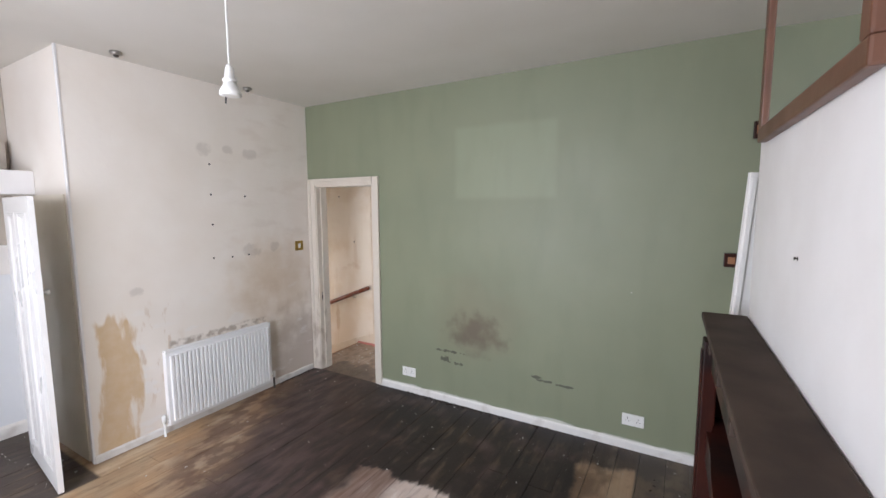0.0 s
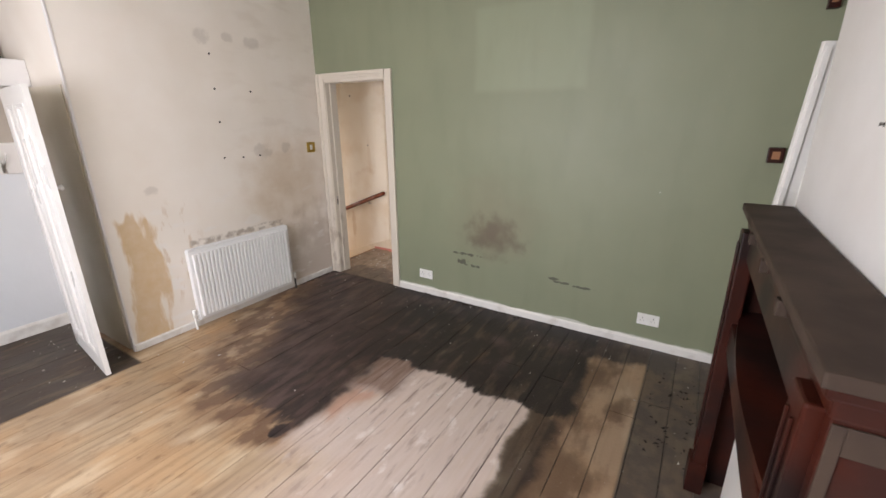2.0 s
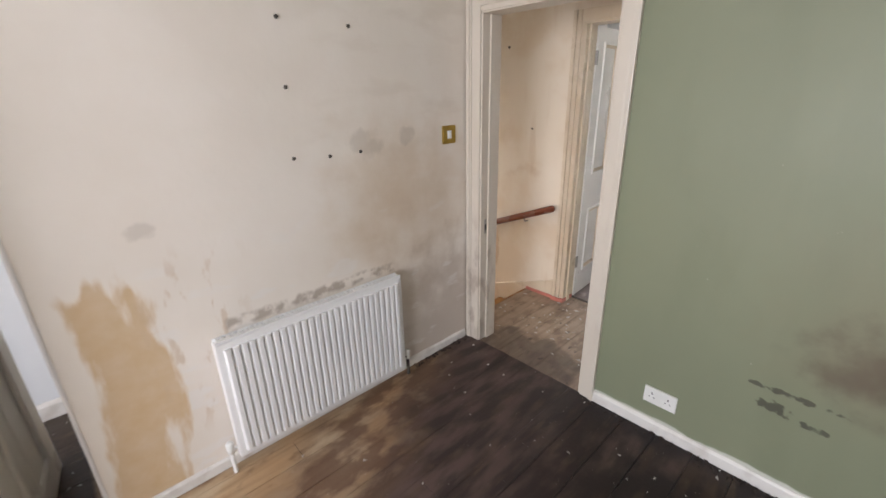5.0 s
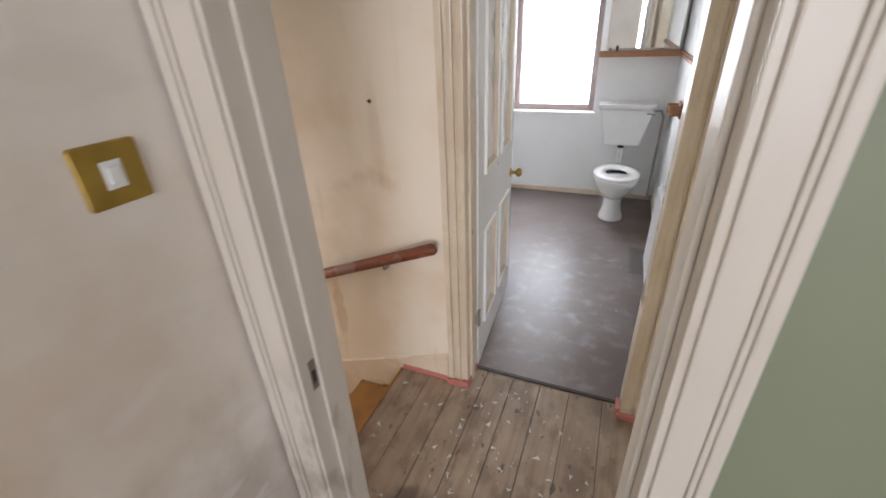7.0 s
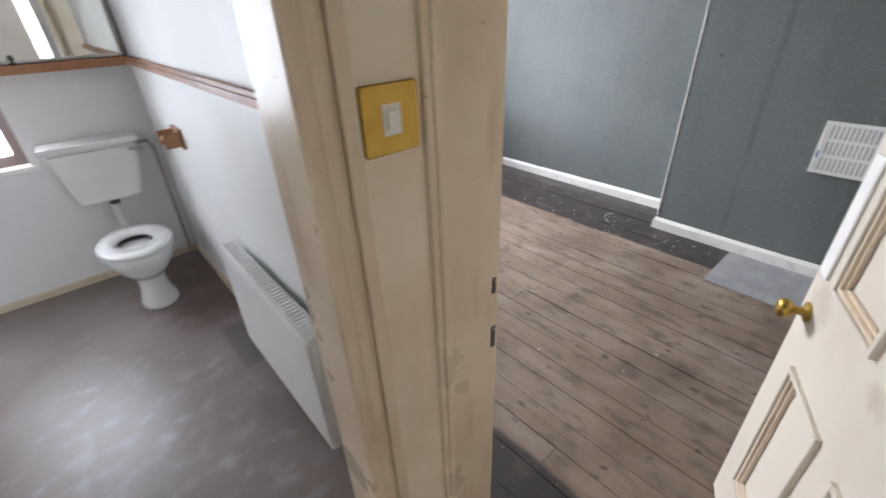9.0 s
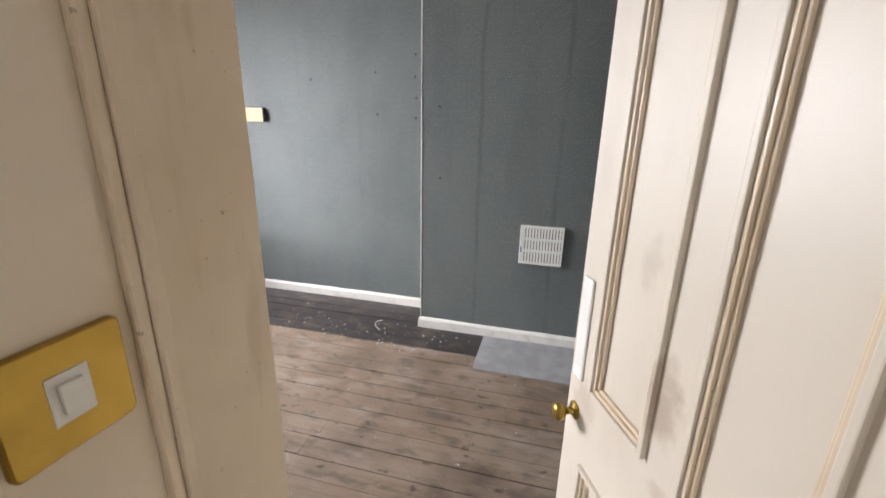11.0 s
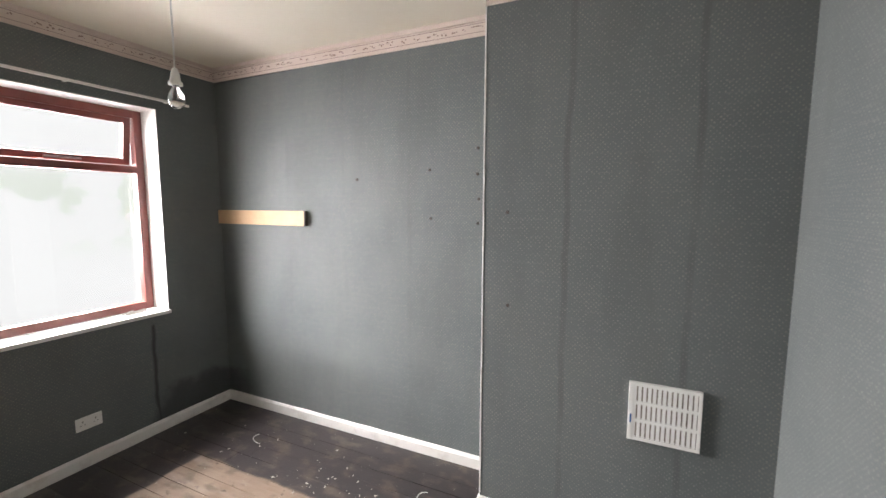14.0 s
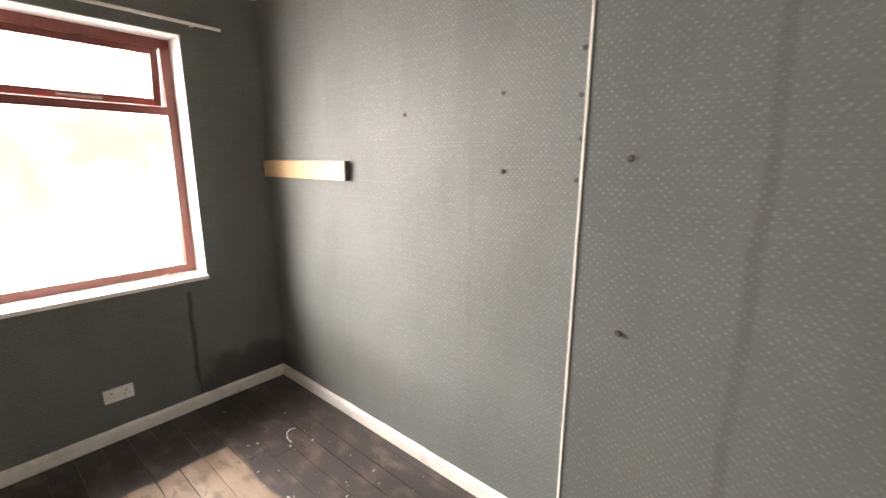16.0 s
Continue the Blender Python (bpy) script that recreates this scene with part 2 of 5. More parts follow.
    out = blend(nt, value(nt, value(nt, fringe, "MULTIPLY", stain), "MINIMUM", 0.85), out, (0.125, 0.066, 0.040))
    left = value(nt, smooth(nt, slant, -0.36, 0.12), "MULTIPLY", rect(nt, u, v, -0.3, 1.66, -1.93, 1.0, 0.04))
    dark = value(nt, left, "MAXIMUM", rect(nt, u, v, 1.62, 2.92, -1.08, 1.0, 0.03))
    dark = value(nt, dark, "MAXIMUM", value(nt, rect(nt, u, v, 2.73, 2.89, -5.0, -0.9, 0.03), "MULTIPLY", 0.85))
    dark = value(nt, dark, "MAXIMUM", value(nt, rect(nt, u, v, 2.85, 3.4, -0.30, 1.0, 0.05), "MULTIPLY", 0.85))
    dark = value(nt, dark, "MAXIMUM", value(nt, rect(nt, x, y, -1.2, 0.20, -3.6, -2.04, 0.012), "MULTIPLY", 0.92))
    corner = blot(nt, x, y, 1.60, -1.97, 0.05, 0.07, noise_at(nt, geo, 20, 6), 0.6)
    dark = value(nt, dark, "MAXIMUM", corner)
    worn = smooth(nt, noise_at(nt, geo, 1.0, 10, (14, 3.5, 9)), 0.50, 0.68)
    thick = value(nt, dark, "MULTIPLY", value(nt, 0.97, "SUBTRACT", value(nt, worn, "MULTIPLY", 0.15)))
    out = blend(nt, thick, out, (0.018, 0.0135, 0.0145))
    # trodden brown patches in the bitumen, most towards the door
    door = value(nt, value(nt, 1.0, "SUBTRACT", smooth(nt, slant, 0.15, 1.0)), "MULTIPLY", 0.6)
    rub = value(nt, smooth(nt, noise_at(nt, geo, 2.4, 10), 0.52, 0.68), "MULTIPLY", 0.6)
    rub = value(nt, value(nt, rub, "MAXIMUM", door), "MULTIPLY", value(nt, 0.25, "ADD", smooth(nt, noise_at(nt, geo, 1.0, 10, (13, 3.5, 9)), 0.40, 0.66)))
    rub = value(nt, rub, "MULTIPLY", smooth(nt, y, -2.1, -1.9))
    out = blend(nt, value(nt, rub, "MULTIPLY", dark), out, (0.125, 0.083, 0.072))
    # grey grimy boards along the fireplace
    grey = rect(nt, x, v, 3.25, 4.5, -5.0, 1.0, 0.010)
    soil = smooth(nt, noise_at(nt, geo, 9, 9), 0.40, 0.62)
    out = blend(nt, value(nt, grey, "MULTIPLY", value(nt, 0.96, "SUBTRACT", value(nt, soil, "MULTIPLY", 0.14))), out, (0.085, 0.069, 0.060))
    specks = smooth(nt, noise_at(nt, geo, 75, 2), 0.735, 0.765)
    return blend(nt, value(nt, specks, "MULTIPLY", 0.55), out, (0.55, 0.5, 0.45))


def bedroom_floor(nt, geo, out):
    out = board_tone(nt, geo, out)
    x, y, z = axes(nt, geo)
    n = noise_at(nt, geo, 3.5, 8)
    w = value(nt, value(nt, n, "SUBTRACT", 0.5), "MULTIPLY", 0.08)
    u, v = value(nt, x, "ADD", w), value(nt, y, "ADD", w)
    dirt = smooth(nt, noise_at(nt, geo, 1.0, 10, (13, 6, 8)), 0.50, 0.68)
    out = blend(nt, value(nt, dirt, "MULTIPLY", 0.65), out, (0.085, 0.062, 0.048))
    knots = smooth(nt, noise_at(nt, geo, 1.0, 6, (20, 11, 9)), 0.63, 0.70)
    out = blend(nt, value(nt, knots, "MULTIPLY", 0.7), out, (0.04, 0.028, 0.022))
    bleach = smooth(nt, noise_at(nt, geo, 1.0, 8, (9, 2.5, 8)), 0.52, 0.70)
    out = blend(nt, value(nt, bleach, "MULTIPLY", 0.45), out, (0.36, 0.31, 0.27))
    edge = value(nt, 1.0, "SUBTRACT", rect(nt, u, v, 1.55, 3.40, 0.3, 3.40, 0.015))
    worn = smooth(nt, noise_at(nt, geo, 1.0, 9, (9, 6, 8)), 0.48, 0.68)
    thick = value(nt, edge, "MULTIPLY", value(nt, 0.96, "SUBTRACT", value(nt, worn, "MULTIPLY", 0.30)))
    out = blend(nt, thick, out, (0.030, 0.027, 0.029))
    specks = smooth(nt, noise_at(nt, geo, 60, 2), 0.72, 0.75)
    return blend(nt, value(nt, specks, "MULTIPLY", 0.6), out, (0.55, 0.53, 0.5))


def hall_floor(nt, geo, out):
    out = board_tone(nt, geo, out)
    dirt = smooth(nt, noise_at(nt, geo, 1.0, 10, (11, 6, 8)), 0.48, 0.64)
    out = blend(nt, value(nt, dirt, "MULTIPLY", 0.6), out, (0.15, 0.10, 0.068))
    knots = smooth(nt, noise_at(nt, geo, 1.0, 6, (24, 13, 9)), 0.62, 0.70)
    out = blend(nt, value(nt, knots, "MULTIPLY", 0.7), out, (0.06, 0.04, 0.028))
    x, y, z = axes(nt, geo)
    tread = value(nt, blot(nt, x, y, 0.42, 0.10, 0.40, 0.24, noise_at(nt, geo, 6, 8), 0.7), "MULTIPLY", 0.65)
    return blend(nt, tread, out, (0.05, 0.033, 0.026))


def bath_floor_marks(nt, geo, out):
    x, y, z = axes(nt, geo)
    n = noise_at(nt, geo, 6, 8)
    a = value(nt, blot(nt, x, y, 0.50, 1.85, 0.55, 1.0, n, 0.6), "MULTIPLY", smooth(nt, noise_at(nt, geo, 9, 7), 0.42, 0.68))
    swirl = smooth(nt, noise_at(nt, geo, 8, 9), 0.38, 0.70)
    out = blend(nt, value(nt, value(nt, a, "MULTIPLY", swirl), "MULTIPLY", 0.55), out, (0.44, 0.43, 0.45))
    rust = value(nt, blot(nt, x, y, 0.95, 3.2, 0.35, 0.5, n, 0.7, 0.0, 1.2), "MULTIPLY", 0.6)
    out = blend(nt, rust, out, (0.11, 0.06, 0.04))
    return blend(nt, value(nt, rect(nt, x, y, 0.92, 1.08, 2.2, 2.6, 0.02), "MULTIPLY", 0.5), out, (0.05, 0.05, 0.055))


def wallpaper_print(nt, geo, out):
    """Rows of small embossed rings and dashes, seams between the lengths of paper, damp runs under the sill, a dark
    blot low in the window corner.
    """
    x, y, z = axes(nt, geo)
    along = value(nt, x, "ADD", y)
    jig = value(nt, value(nt, noise_at(nt, geo, 30, 2), "SUBTRACT", 0.5), "MULTIPLY", 2.4)
    pitch = 2 * math.pi / 0.044
    row = value(nt, value(nt, z, "MULTIPLY", pitch), "SINE")
    a2 = value(nt, value(nt, value(nt, along, "MULTIPLY", 2 * pitch), "ADD", jig), "SINE")
    z2 = value(nt, value(nt, value(nt, z, "MULTIPLY", 2 * pitch), "ADD", jig), "SINE")
    n = value(nt, value(nt, noise_at(nt, geo, 95, 4), "SUBTRACT", 0.5), "MULTIPLY", 2.6)
    dots = smooth(nt, value(nt, value(nt, a2, "MULTIPLY", z2), "ADD", n), 0.55, 1.15)
    dash = value(nt, smooth(nt, value(nt, row, "ADD", value(nt, n, "MULTIPLY", 0.12)), 0.955, 1.0), "MULTIPLY", smooth(nt, noise_at(nt, geo, 45, 4), 0.42, 0.60))
    motif = value(nt, value(nt, dots, "MULTIPLY", 0.9), "MAXIMUM", value(nt, dash, "MULTIPLY", 0.4))
    out = blend(nt, value(nt, motif, "MULTIPLY", 0.52), out, (0.32, 0.32, 0.28))
    wear = smooth(nt, noise_at(nt, geo, 1.0, 7, (3, 3, 0.8)), 0.48, 0.66)
    out = blend(nt, value(nt, wear, "MULTIPLY", 0.25), out, (0.085, 0.092, 0.088))
    bent = value(nt, y, "ADD", value(nt, value(nt, noise_at(nt, geo, 2.5, 4), "SUBTRACT", 0.5), "MULTIPLY", 0.05))
    seam = value(nt, smooth(nt, value(nt, value(nt, value(nt, bent, "SUBTRACT", 0.945), "MULTIPLY", 2 * math.pi / 0.53), "SINE"), 0.972, 1.0), "MULTIPLY", smooth(nt, noise_at(nt, geo, 2.2), 0.25, 0.65))
    out = blend(nt, value(nt, seam, "MULTIPLY", value(nt, 0.30, "SUBTRACT", value(nt, smooth(nt, x, 3.8, 3.9), "MULTIPLY", 0.20))), out, (0.045, 0.045, 0.042))
    wx = value(nt, x, "ADD", value(nt, value(nt, noise_at(nt, geo, 4, 5), "SUBTRACT", 0.5), "MULTIPLY", 0.07))
    run = value(nt, rect(nt, wx, z, 3.455, 3.480, 0.05, 0.82, 0.012), "MULTIPLY", smooth(nt, y, 3.95, 3.959))
    corner_blot = value(nt, blot(nt, x, z, 3.80, 0.06, 0.42, 0.30, noise_at(nt, geo, 5, 8), 0.5), "MULTIPLY", smooth(nt, y, 3.5, 3.9))
    return blend(nt, value(nt, value(nt, run, "MULTIPLY", 0.8), "MAXIMUM", value(nt, corner_blot, "MULTIPLY", 0.6)), out, (0.022, 0.021, 0.02))


PLASTER = material("stained_plaster", (0.83, 0.775, 0.70), 0.75, second=(0.75, 0.68, 0.59), scale=2.0, fine=25, bump=0.25, detail=chimney_wall_stains)
WHITE_WALL = material("white_wall", (0.78, 0.76, 0.74), 0.7, second=(0.66, 0.63, 0.6), scale=2.5, fine=30, bump=0.15)
CUPBOARD_WALL = material("pale_blue_wall", (0.71, 0.73, 0.755), 0.6, second=(0.66, 0.68, 0.70), scale=2.5, fine=30, bump=0.15)
DINGY = material("dingy_plaster", (0.46, 0.41, 0.35), 0.8, second=(0.40, 0.33, 0.25), scale=4, fine=25, bump=0.3)
GREEN = material("green_paint", (0.235, 0.255, 0.165), 0.5, second=(0.205, 0.225, 0.145), scale=1.5, fine=40, bump=0.1, detail=green_wall_marks)
HALL = material("hall_wall", (0.80, 0.72, 0.60), 0.6, second=(0.73, 0.63, 0.50), scale=1.5, fine=30, bump=0.15, detail=hall_wall_stains)
CEILING = material("ceiling_paint", (0.68, 0.655, 0.60), 0.8, second=(0.60, 0.57, 0.50), scale=1.2, fine=20, bump=0.2)
BED_CEILING = material("bedroom_ceiling", (0.76, 0.71, 0.60), 0.8, second=(0.70, 0.62, 0.49), scale=1.2, fine=20, bump=0.15)
BATH_WALL = material("bath_wall", (0.81, 0.815, 0.81), 0.5, second=(0.74, 0.735, 0.71), scale=2, fine=30, bump=0.12)
PAPER = material("dark_wallpaper", (0.130, 0.145, 0.142), 0.68, second=(0.098, 0.115, 0.116), scale=2, fine=140, bump=0.22, detail=wallpaper_print)


def door_smudges(nt, geo, out):
    x, y, z = axes(nt, geo)
    film = smooth(nt, noise_at(nt, geo, 1.0, 9, (7, 7, 3)), 0.50, 0.75)
    out = blend(nt, value(nt, film, "MULTIPLY", 0.22), out, (0.48, 0.40, 0.31))
    low = value(nt, rect(nt, x, z, 0.0, 0.16, 0.05, 0.80, 0.12), "MULTIPLY", smooth(nt, noise_at(nt, geo, 1.0, 8, (14, 14, 6)), 0.46, 0.62))
    out = blend(nt, value(nt, low, "MULTIPLY", 0.6), out, (0.24, 0.17, 0.12))
    n = noise_at(nt, geo, 22, 6)
    for cx, cz, rx, rz, k in ((1.61, 1.06, 0.05, 0.09, 0.6), (1.58, 0.86, 0.04, 0.03, 0.35), (1.72, 1.30, 0.03, 0.06, 0.25), (1.86, 0.86, 0.05, 0.07, 0.3)):
        out = blend(nt, value(nt, blot(nt, x, z, cx, cz, rx, rz, n, 0.8, -0.2, 1.5), "MULTIPLY", k), out, (0.30, 0.22, 0.15))
    return out


GLOSS = material("cream_gloss", (0.64, 0.585, 0.50), 0.42, second=(0.69, 0.62, 0.51), amount=0.2, scale=2, fine=50, bump=0.08, detail=door_smudges)


def worn_gloss(nt, geo, out):
    rub = smooth(nt, noise_at(nt, geo, 1.0, 8, (22, 22, 5)), 0.56, 0.72)
    out = blend(nt, value(nt, rub, "MULTIPLY", 0.35), out, (0.46, 0.33, 0.20))
    chips = smooth(nt, noise_at(nt, geo, 70, 5), 0.70, 0.73)
    return blend(nt, value(nt, chips, "MULTIPLY", 0.6), out, (0.26, 0.16, 0.09))


OLD_GLOSS = material("yellowed_gloss", (0.70, 0.60, 0.46), 0.30, second=(0.58, 0.46, 0.32), scale=5, fine=45, bump=0.1, detail=worn_gloss)
WHITE_GLOSS = material("white_gloss", (0.80, 0.79, 0.76), 0.3, second=(0.75, 0.72, 0.67), amount=0.3, scale=2, fine=50, bump=0.08)
WHITE_WOOD = material("painted_skirting", (0.76, 0.74, 0.70), 0.45, second=(0.45, 0.40, 0.35), scale=9, fine=50, bump=0.2, spread=(0.52, 0.72))
METAL_WHITE = material("white_enamel", (0.82, 0.82, 0.81), 0.3, second=(0.79, 0.785, 0.77), amount=0.1, scale=2, fine=80, bump=0.03)
PLASTIC = material("white_plastic", (0.80, 0.80, 0.77), 0.35, second=(0.70, 0.69, 0.64), scale=10, fine=90, bump=0.02)
CERAMIC = material("ceramic", (0.84, 0.84, 0.83), 0.12, second=(0.78, 0.78, 0.76), scale=6, fine=60, bump=0.01)
BRASS = material("brass", (0.47, 0.32, 0.075), 0.36, 1.0, second=(0.33, 0.21, 0.05), scale=18, fine=90, bump=0.05)
STEEL = material("steel", (0.45, 0.43, 0.40), 0.35, 1.0, second=(0.25, 0.22, 0.2), scale=20, fine=90, bump=0.05)
DARK = material("dark_metal", (0.05, 0.045, 0.04), 0.6, second=(0.1, 0.08, 0.06), scale=30, fine=90)
MAHOGANY = material("mahogany", (0.050, 0.011, 0.006), 0.40, second=(0.016, 0.008, 0.007), amount=1.0, spread=(0.35, 0.62), scale=4, fine=60, bump=0.08)
DUSTY = material("dusty_dark_wood", (0.060, 0.041, 0.030), 0.7, second=(0.028, 0.020, 0.017), scale=7, fine=60, bump=0.12)
for dull in (MAHOGANY, DUSTY):
    dull.node_tree.nodes["Principled BSDF"].inputs["Specular IOR Level"].default_value = 0.18
RAIL_WOOD = material("varnished_rail", (0.20, 0.050, 0.022), 0.25, second=(0.12, 0.03, 0.015), scale=8, fine=70, bump=0.05, coat=0.4)
PINE = material("bare_pine", (0.62, 0.42, 0.24), 0.55, second=(0.52, 0.32, 0.17), scale=10, fine=60, bump=0.1)
BROWN_TRIM = material("brown_trim", (0.36, 0.17, 0.075), 0.4, second=(0.26, 0.11, 0.05), scale=8, fine=60, bump=0.08)
PINK_TRIM = material("salmon_paint", (0.55, 0.20, 0.16), 0.5, second=(0.45, 0.16, 0.12), scale=14, fine=60, bump=0.15)
RED_FRAME = material("red_hardwood_frame", (0.20, 0.055, 0.045), 0.35, second=(0.14, 0.04, 0.035), scale=8, fine=60, bump=0.08)
FLOOR_LIVING = material("living_boards", (0.47, 0.345, 0.215), 0.42, second=(0.36, 0.22, 0.12), scale=3, fine=70, bump=0.3, detail=living_floor)
FLOOR_HALL = material("hall_boards", (0.42, 0.325, 0.235), 0.5, second=(0.22, 0.155, 0.105), scale=6, fine=70, bump=0.3, detail=hall_floor)
FLOOR_BED = material("bedroom_boards", (0.27, 0.212, 0.165), 0.36, second=(0.15, 0.112, 0.085), amount=0.9, scale=3, fine=70, bump=0.3, detail=bedroom_floor)
FLOOR_BATH = material("bath_lino", (0.20, 0.16, 0.15), 0.34, second=(0.29, 0.25, 0.245), scale=3, fine=50, bump=0.2, detail=bath_floor_marks)
FRAME_WOOD = material("mirror_frame_wood", (0.13, 0.055, 0.030), 0.4, second=(0.08, 0.035, 0.02), scale=8, fine=60, bump=0.08)
BATH_FRAME = material("weathered_frame", (0.34, 0.27, 0.25), 0.5, second=(0.24, 0.17, 0.15), scale=8, fine=60, bump=0.1)
SIDE_PANEL = material("cream_side_panel", (0.76, 0.70, 0.58), 0.55, second=(0.66, 0.58, 0.45), scale=3, fine=40, bump=0.12)
SOIL = material("black_crumbs", (0.03, 0.024, 0.02), 0.9, second=(0.07, 0.05, 0.04), scale=30)
FLOOR_LIVING.node_tree.nodes["Principled BSDF"].inputs["Specular IOR Level"].default_value = 0.3
HEARTH = material("grey_hearth", (0.26, 0.26, 0.27), 0.6, second=(0.40, 0.40, 0.40), scale=9, fine=60, bump=0.2)
STAIR = material("stair_carpet_glue", (0.34, 0.16, 0.035), 0.6, second=(0.12, 0.06, 0.025), scale=9, fine=60, bump=0.3)
BORDER = material("border_paper", (0.70, 0.60, 0.54), 0.6, second=(0.64, 0.53, 0.46), scale=6, fine=60, bump=0.1)
MOTIF = material("border_motif", (0.30, 0.20, 0.17), 0.6)
DEBRIS = material("debris", (0.62, 0.60, 0.55), 0.8, second=(0.4, 0.35, 0.3), scale=30)
SUBFLOOR = material("dark_void", (0.02, 0.017, 0.015), 0.9)


def plain(name, colour, rough, metal=0.0, transmission=0.0, glow=0.0):
    m = bpy.data.materials.new(name)
    m.use_nodes = True
    b = m.node_tree.nodes["Principled BSDF"]
    b.inputs["Base Color"].default_value = (*colour, 1)
    b.inputs["Roughness"].default_value, b.inputs["Metallic"].default_value = rough, metal
    b.inputs["Transmission Weight"].default_value = transmission
    if glow:
        b.inputs["Emission Color"].default_value, b.inputs["Emission Strength"].default_value = (*colour, 1), glow
    return m


GLASS = plain("glass", (1, 1, 1), 0.0, 0, 1.0)
FROSTED = plain("frosted_glass", (0.95, 0.97, 1), 0.35, 0, 1.0)
PANE = bpy.data.materials.new("window_glass")
PANE.use_nodes = True
pn, pl_ = PANE.node_tree.nodes, PANE.node_tree.links
pn.remove(pn["Principled BSDF"])
clear, gloss, rim, join = pn.new("ShaderNodeBsdfTransparent"), pn.new("ShaderNodeBsdfGlossy"), pn.new("ShaderNodeFresnel"), pn.new("ShaderNodeMixShader")
gloss.inputs["Roughness"].default_value = 0.02
pl_.new(rim.outputs[0], join.inputs[0])
pl_.new(clear.outputs[0], join.inputs[1])
pl_.new(gloss.outputs[0], join.inputs[2])
pl_.new(join.outputs[0], pn["Material Output"].inputs["Surface"])
MIRROR = plain("mirror", (0.86, 0.88, 0.86), 0.02, 1.0)


# ---- mesh helpers ----
def box(bm, x0, y0, z0, x1, y1, z1, bevel=0.0, m=None):
    made = bmesh.ops.create_cube(bm, size=1.0)["verts"]
    t = Matrix.Translation(((x0 + x1) / 2, (y0 + y1) / 2, (z0 + z1) / 2)) @ Matrix.Diagonal((abs(x1 - x0), abs(y1 - y0), abs(z1 - z0), 1))
    bmesh.ops.transform(bm, matrix=(m @ t) if m else t, verts=made)
    if bevel:
        edges = list({e for v in made for e in v.link_edges})
        bmesh.ops.bevel(bm, geom=edges, offset=bevel, segments=2, affect="EDGES", profile=0.6)
    return bm


def boxes(*spans, bevel=0.0):
    bm = bmesh.new()
    for s in spans:
        box(bm, *s, bevel=bevel)
    return bm


def rod(bm, a, b, r0, r1=None, seg=12):
    a, b = Vector(a), Vector(b)
    made = bmesh.ops.create_cone(bm, cap_ends=True, segments=seg, radius1=r0, radius2=r0 if r1 is None else r1, depth=(b - a).length)["verts"]
    bmesh.ops.transform(bm, matrix=Matrix.Translation((a + b) / 2) @ (b - a).to_track_quat("Z", "Y").to_matrix().to_4x4(), verts=made)
    return bm


def lathe(profile, seg=24, sx=1.0, sy=1.0, m=None, caps=True):
    """A turned shape from (radius, height) pairs."""
    bm = bmesh.new()
    rings = []
    for r, h in profile:
        rings.append([bm.verts.new((r * sx * math.cos(2 * math.pi * k / seg), r * sy * math.sin(2 * math.pi * k / seg), h)) for k in range(seg)])
    for a, b in zip(rings, rings[1:]):
        for k in range(seg):
            bm.faces.new((a[k], a[(k + 1) % seg], b[(k + 1) % seg], b[k]))
    if caps:
        bm.faces.new(rings[0][::-1])
        bm.faces.new(rings[-1])
    for f in bm.faces:
        f.smooth = True
    if m:
        bmesh.ops.transform(bm, matrix=m, verts=bm.verts)
    return bm


def part(name, bm, mat, parent=None, label=""):
    me = bpy.data.meshes.new(name)
    bmesh.ops.recalc_face_normals(bm, faces=bm.faces)
    bm.to_mesh(me)
    bm.free()
    me.materials.append(mat)
    ob = new(name, me)
    ob.parent = parent
    return tagged(ob, label)


def thing(name, label, category, group="", m=None):
    ob = new(name)
    if m:
        ob.matrix_basis = m
    return tagged(ob, label, category, group)


def setting(name, bm, mat, label, category):
    return tagged(part(name, bm, mat), label, category, kind="structure")


# ---- the shell ----
H = 2.78
setting("subfloor", boxes((-1.3, -4.7, -0.30, 4.4, 0.13, -0.035), (-0.13, 0.13, -0.30, 4.4, 4.2, -0.035), (-1.3, 1.0, -0.30, -0.13, 4.2, -0.035)), SUBFLOOR, "dark void under the floorboards", "floor")
setting("wall_chimney_left", boxes((-1.2, -1.99, 0, 0.0, 0.13, H)), PLASTER, "off-white plaster chimney breast with brown damp stains", "wall")
setting("wall_green", boxes((0.0, 0, 1.975, 0.87, 0.13, H), (0.87, 0, 0, 4.3, 0.13, H), (0.0, 0, 0, 0.10, 0.13, 1.975)), GREEN, "sage green painted wall with pale patch and soot stain", "wall")
setting("wall_living_right", boxes((4.10, -4.4, 0, 4.30, 0.0, H)), WHITE_WALL, "white plaster wall of the alcove", "wall")
setting("wall_fireplace_breast", boxes((0, -1.9, 0, 0.405, 0, H)), WHITE_WALL, "white plaster chimney breast with small nail holes", "wall").matrix_basis = pose(3.69, -1.10, 0, 0, 0, 1.2)
setting("wall_living_front", boxes((-1.2, -4.55, 0, 0.75, -4.4, H), (2.65, -4.55, 0, 4.3, -4.4, H), (0.75, -4.55, 0, 2.65, -4.4, 0.8), (0.75, -4.55, 2.3, 2.65, -4.4, H)), WHITE_WALL, "white plaster wall with the front window", "wall")
setting("wall_cupboard_back", boxes((-1.20, -3.45, 0, -1.0, -1.99, H)), CUPBOARD_WALL, "pale blue-white painted back of the alcove", "wall")
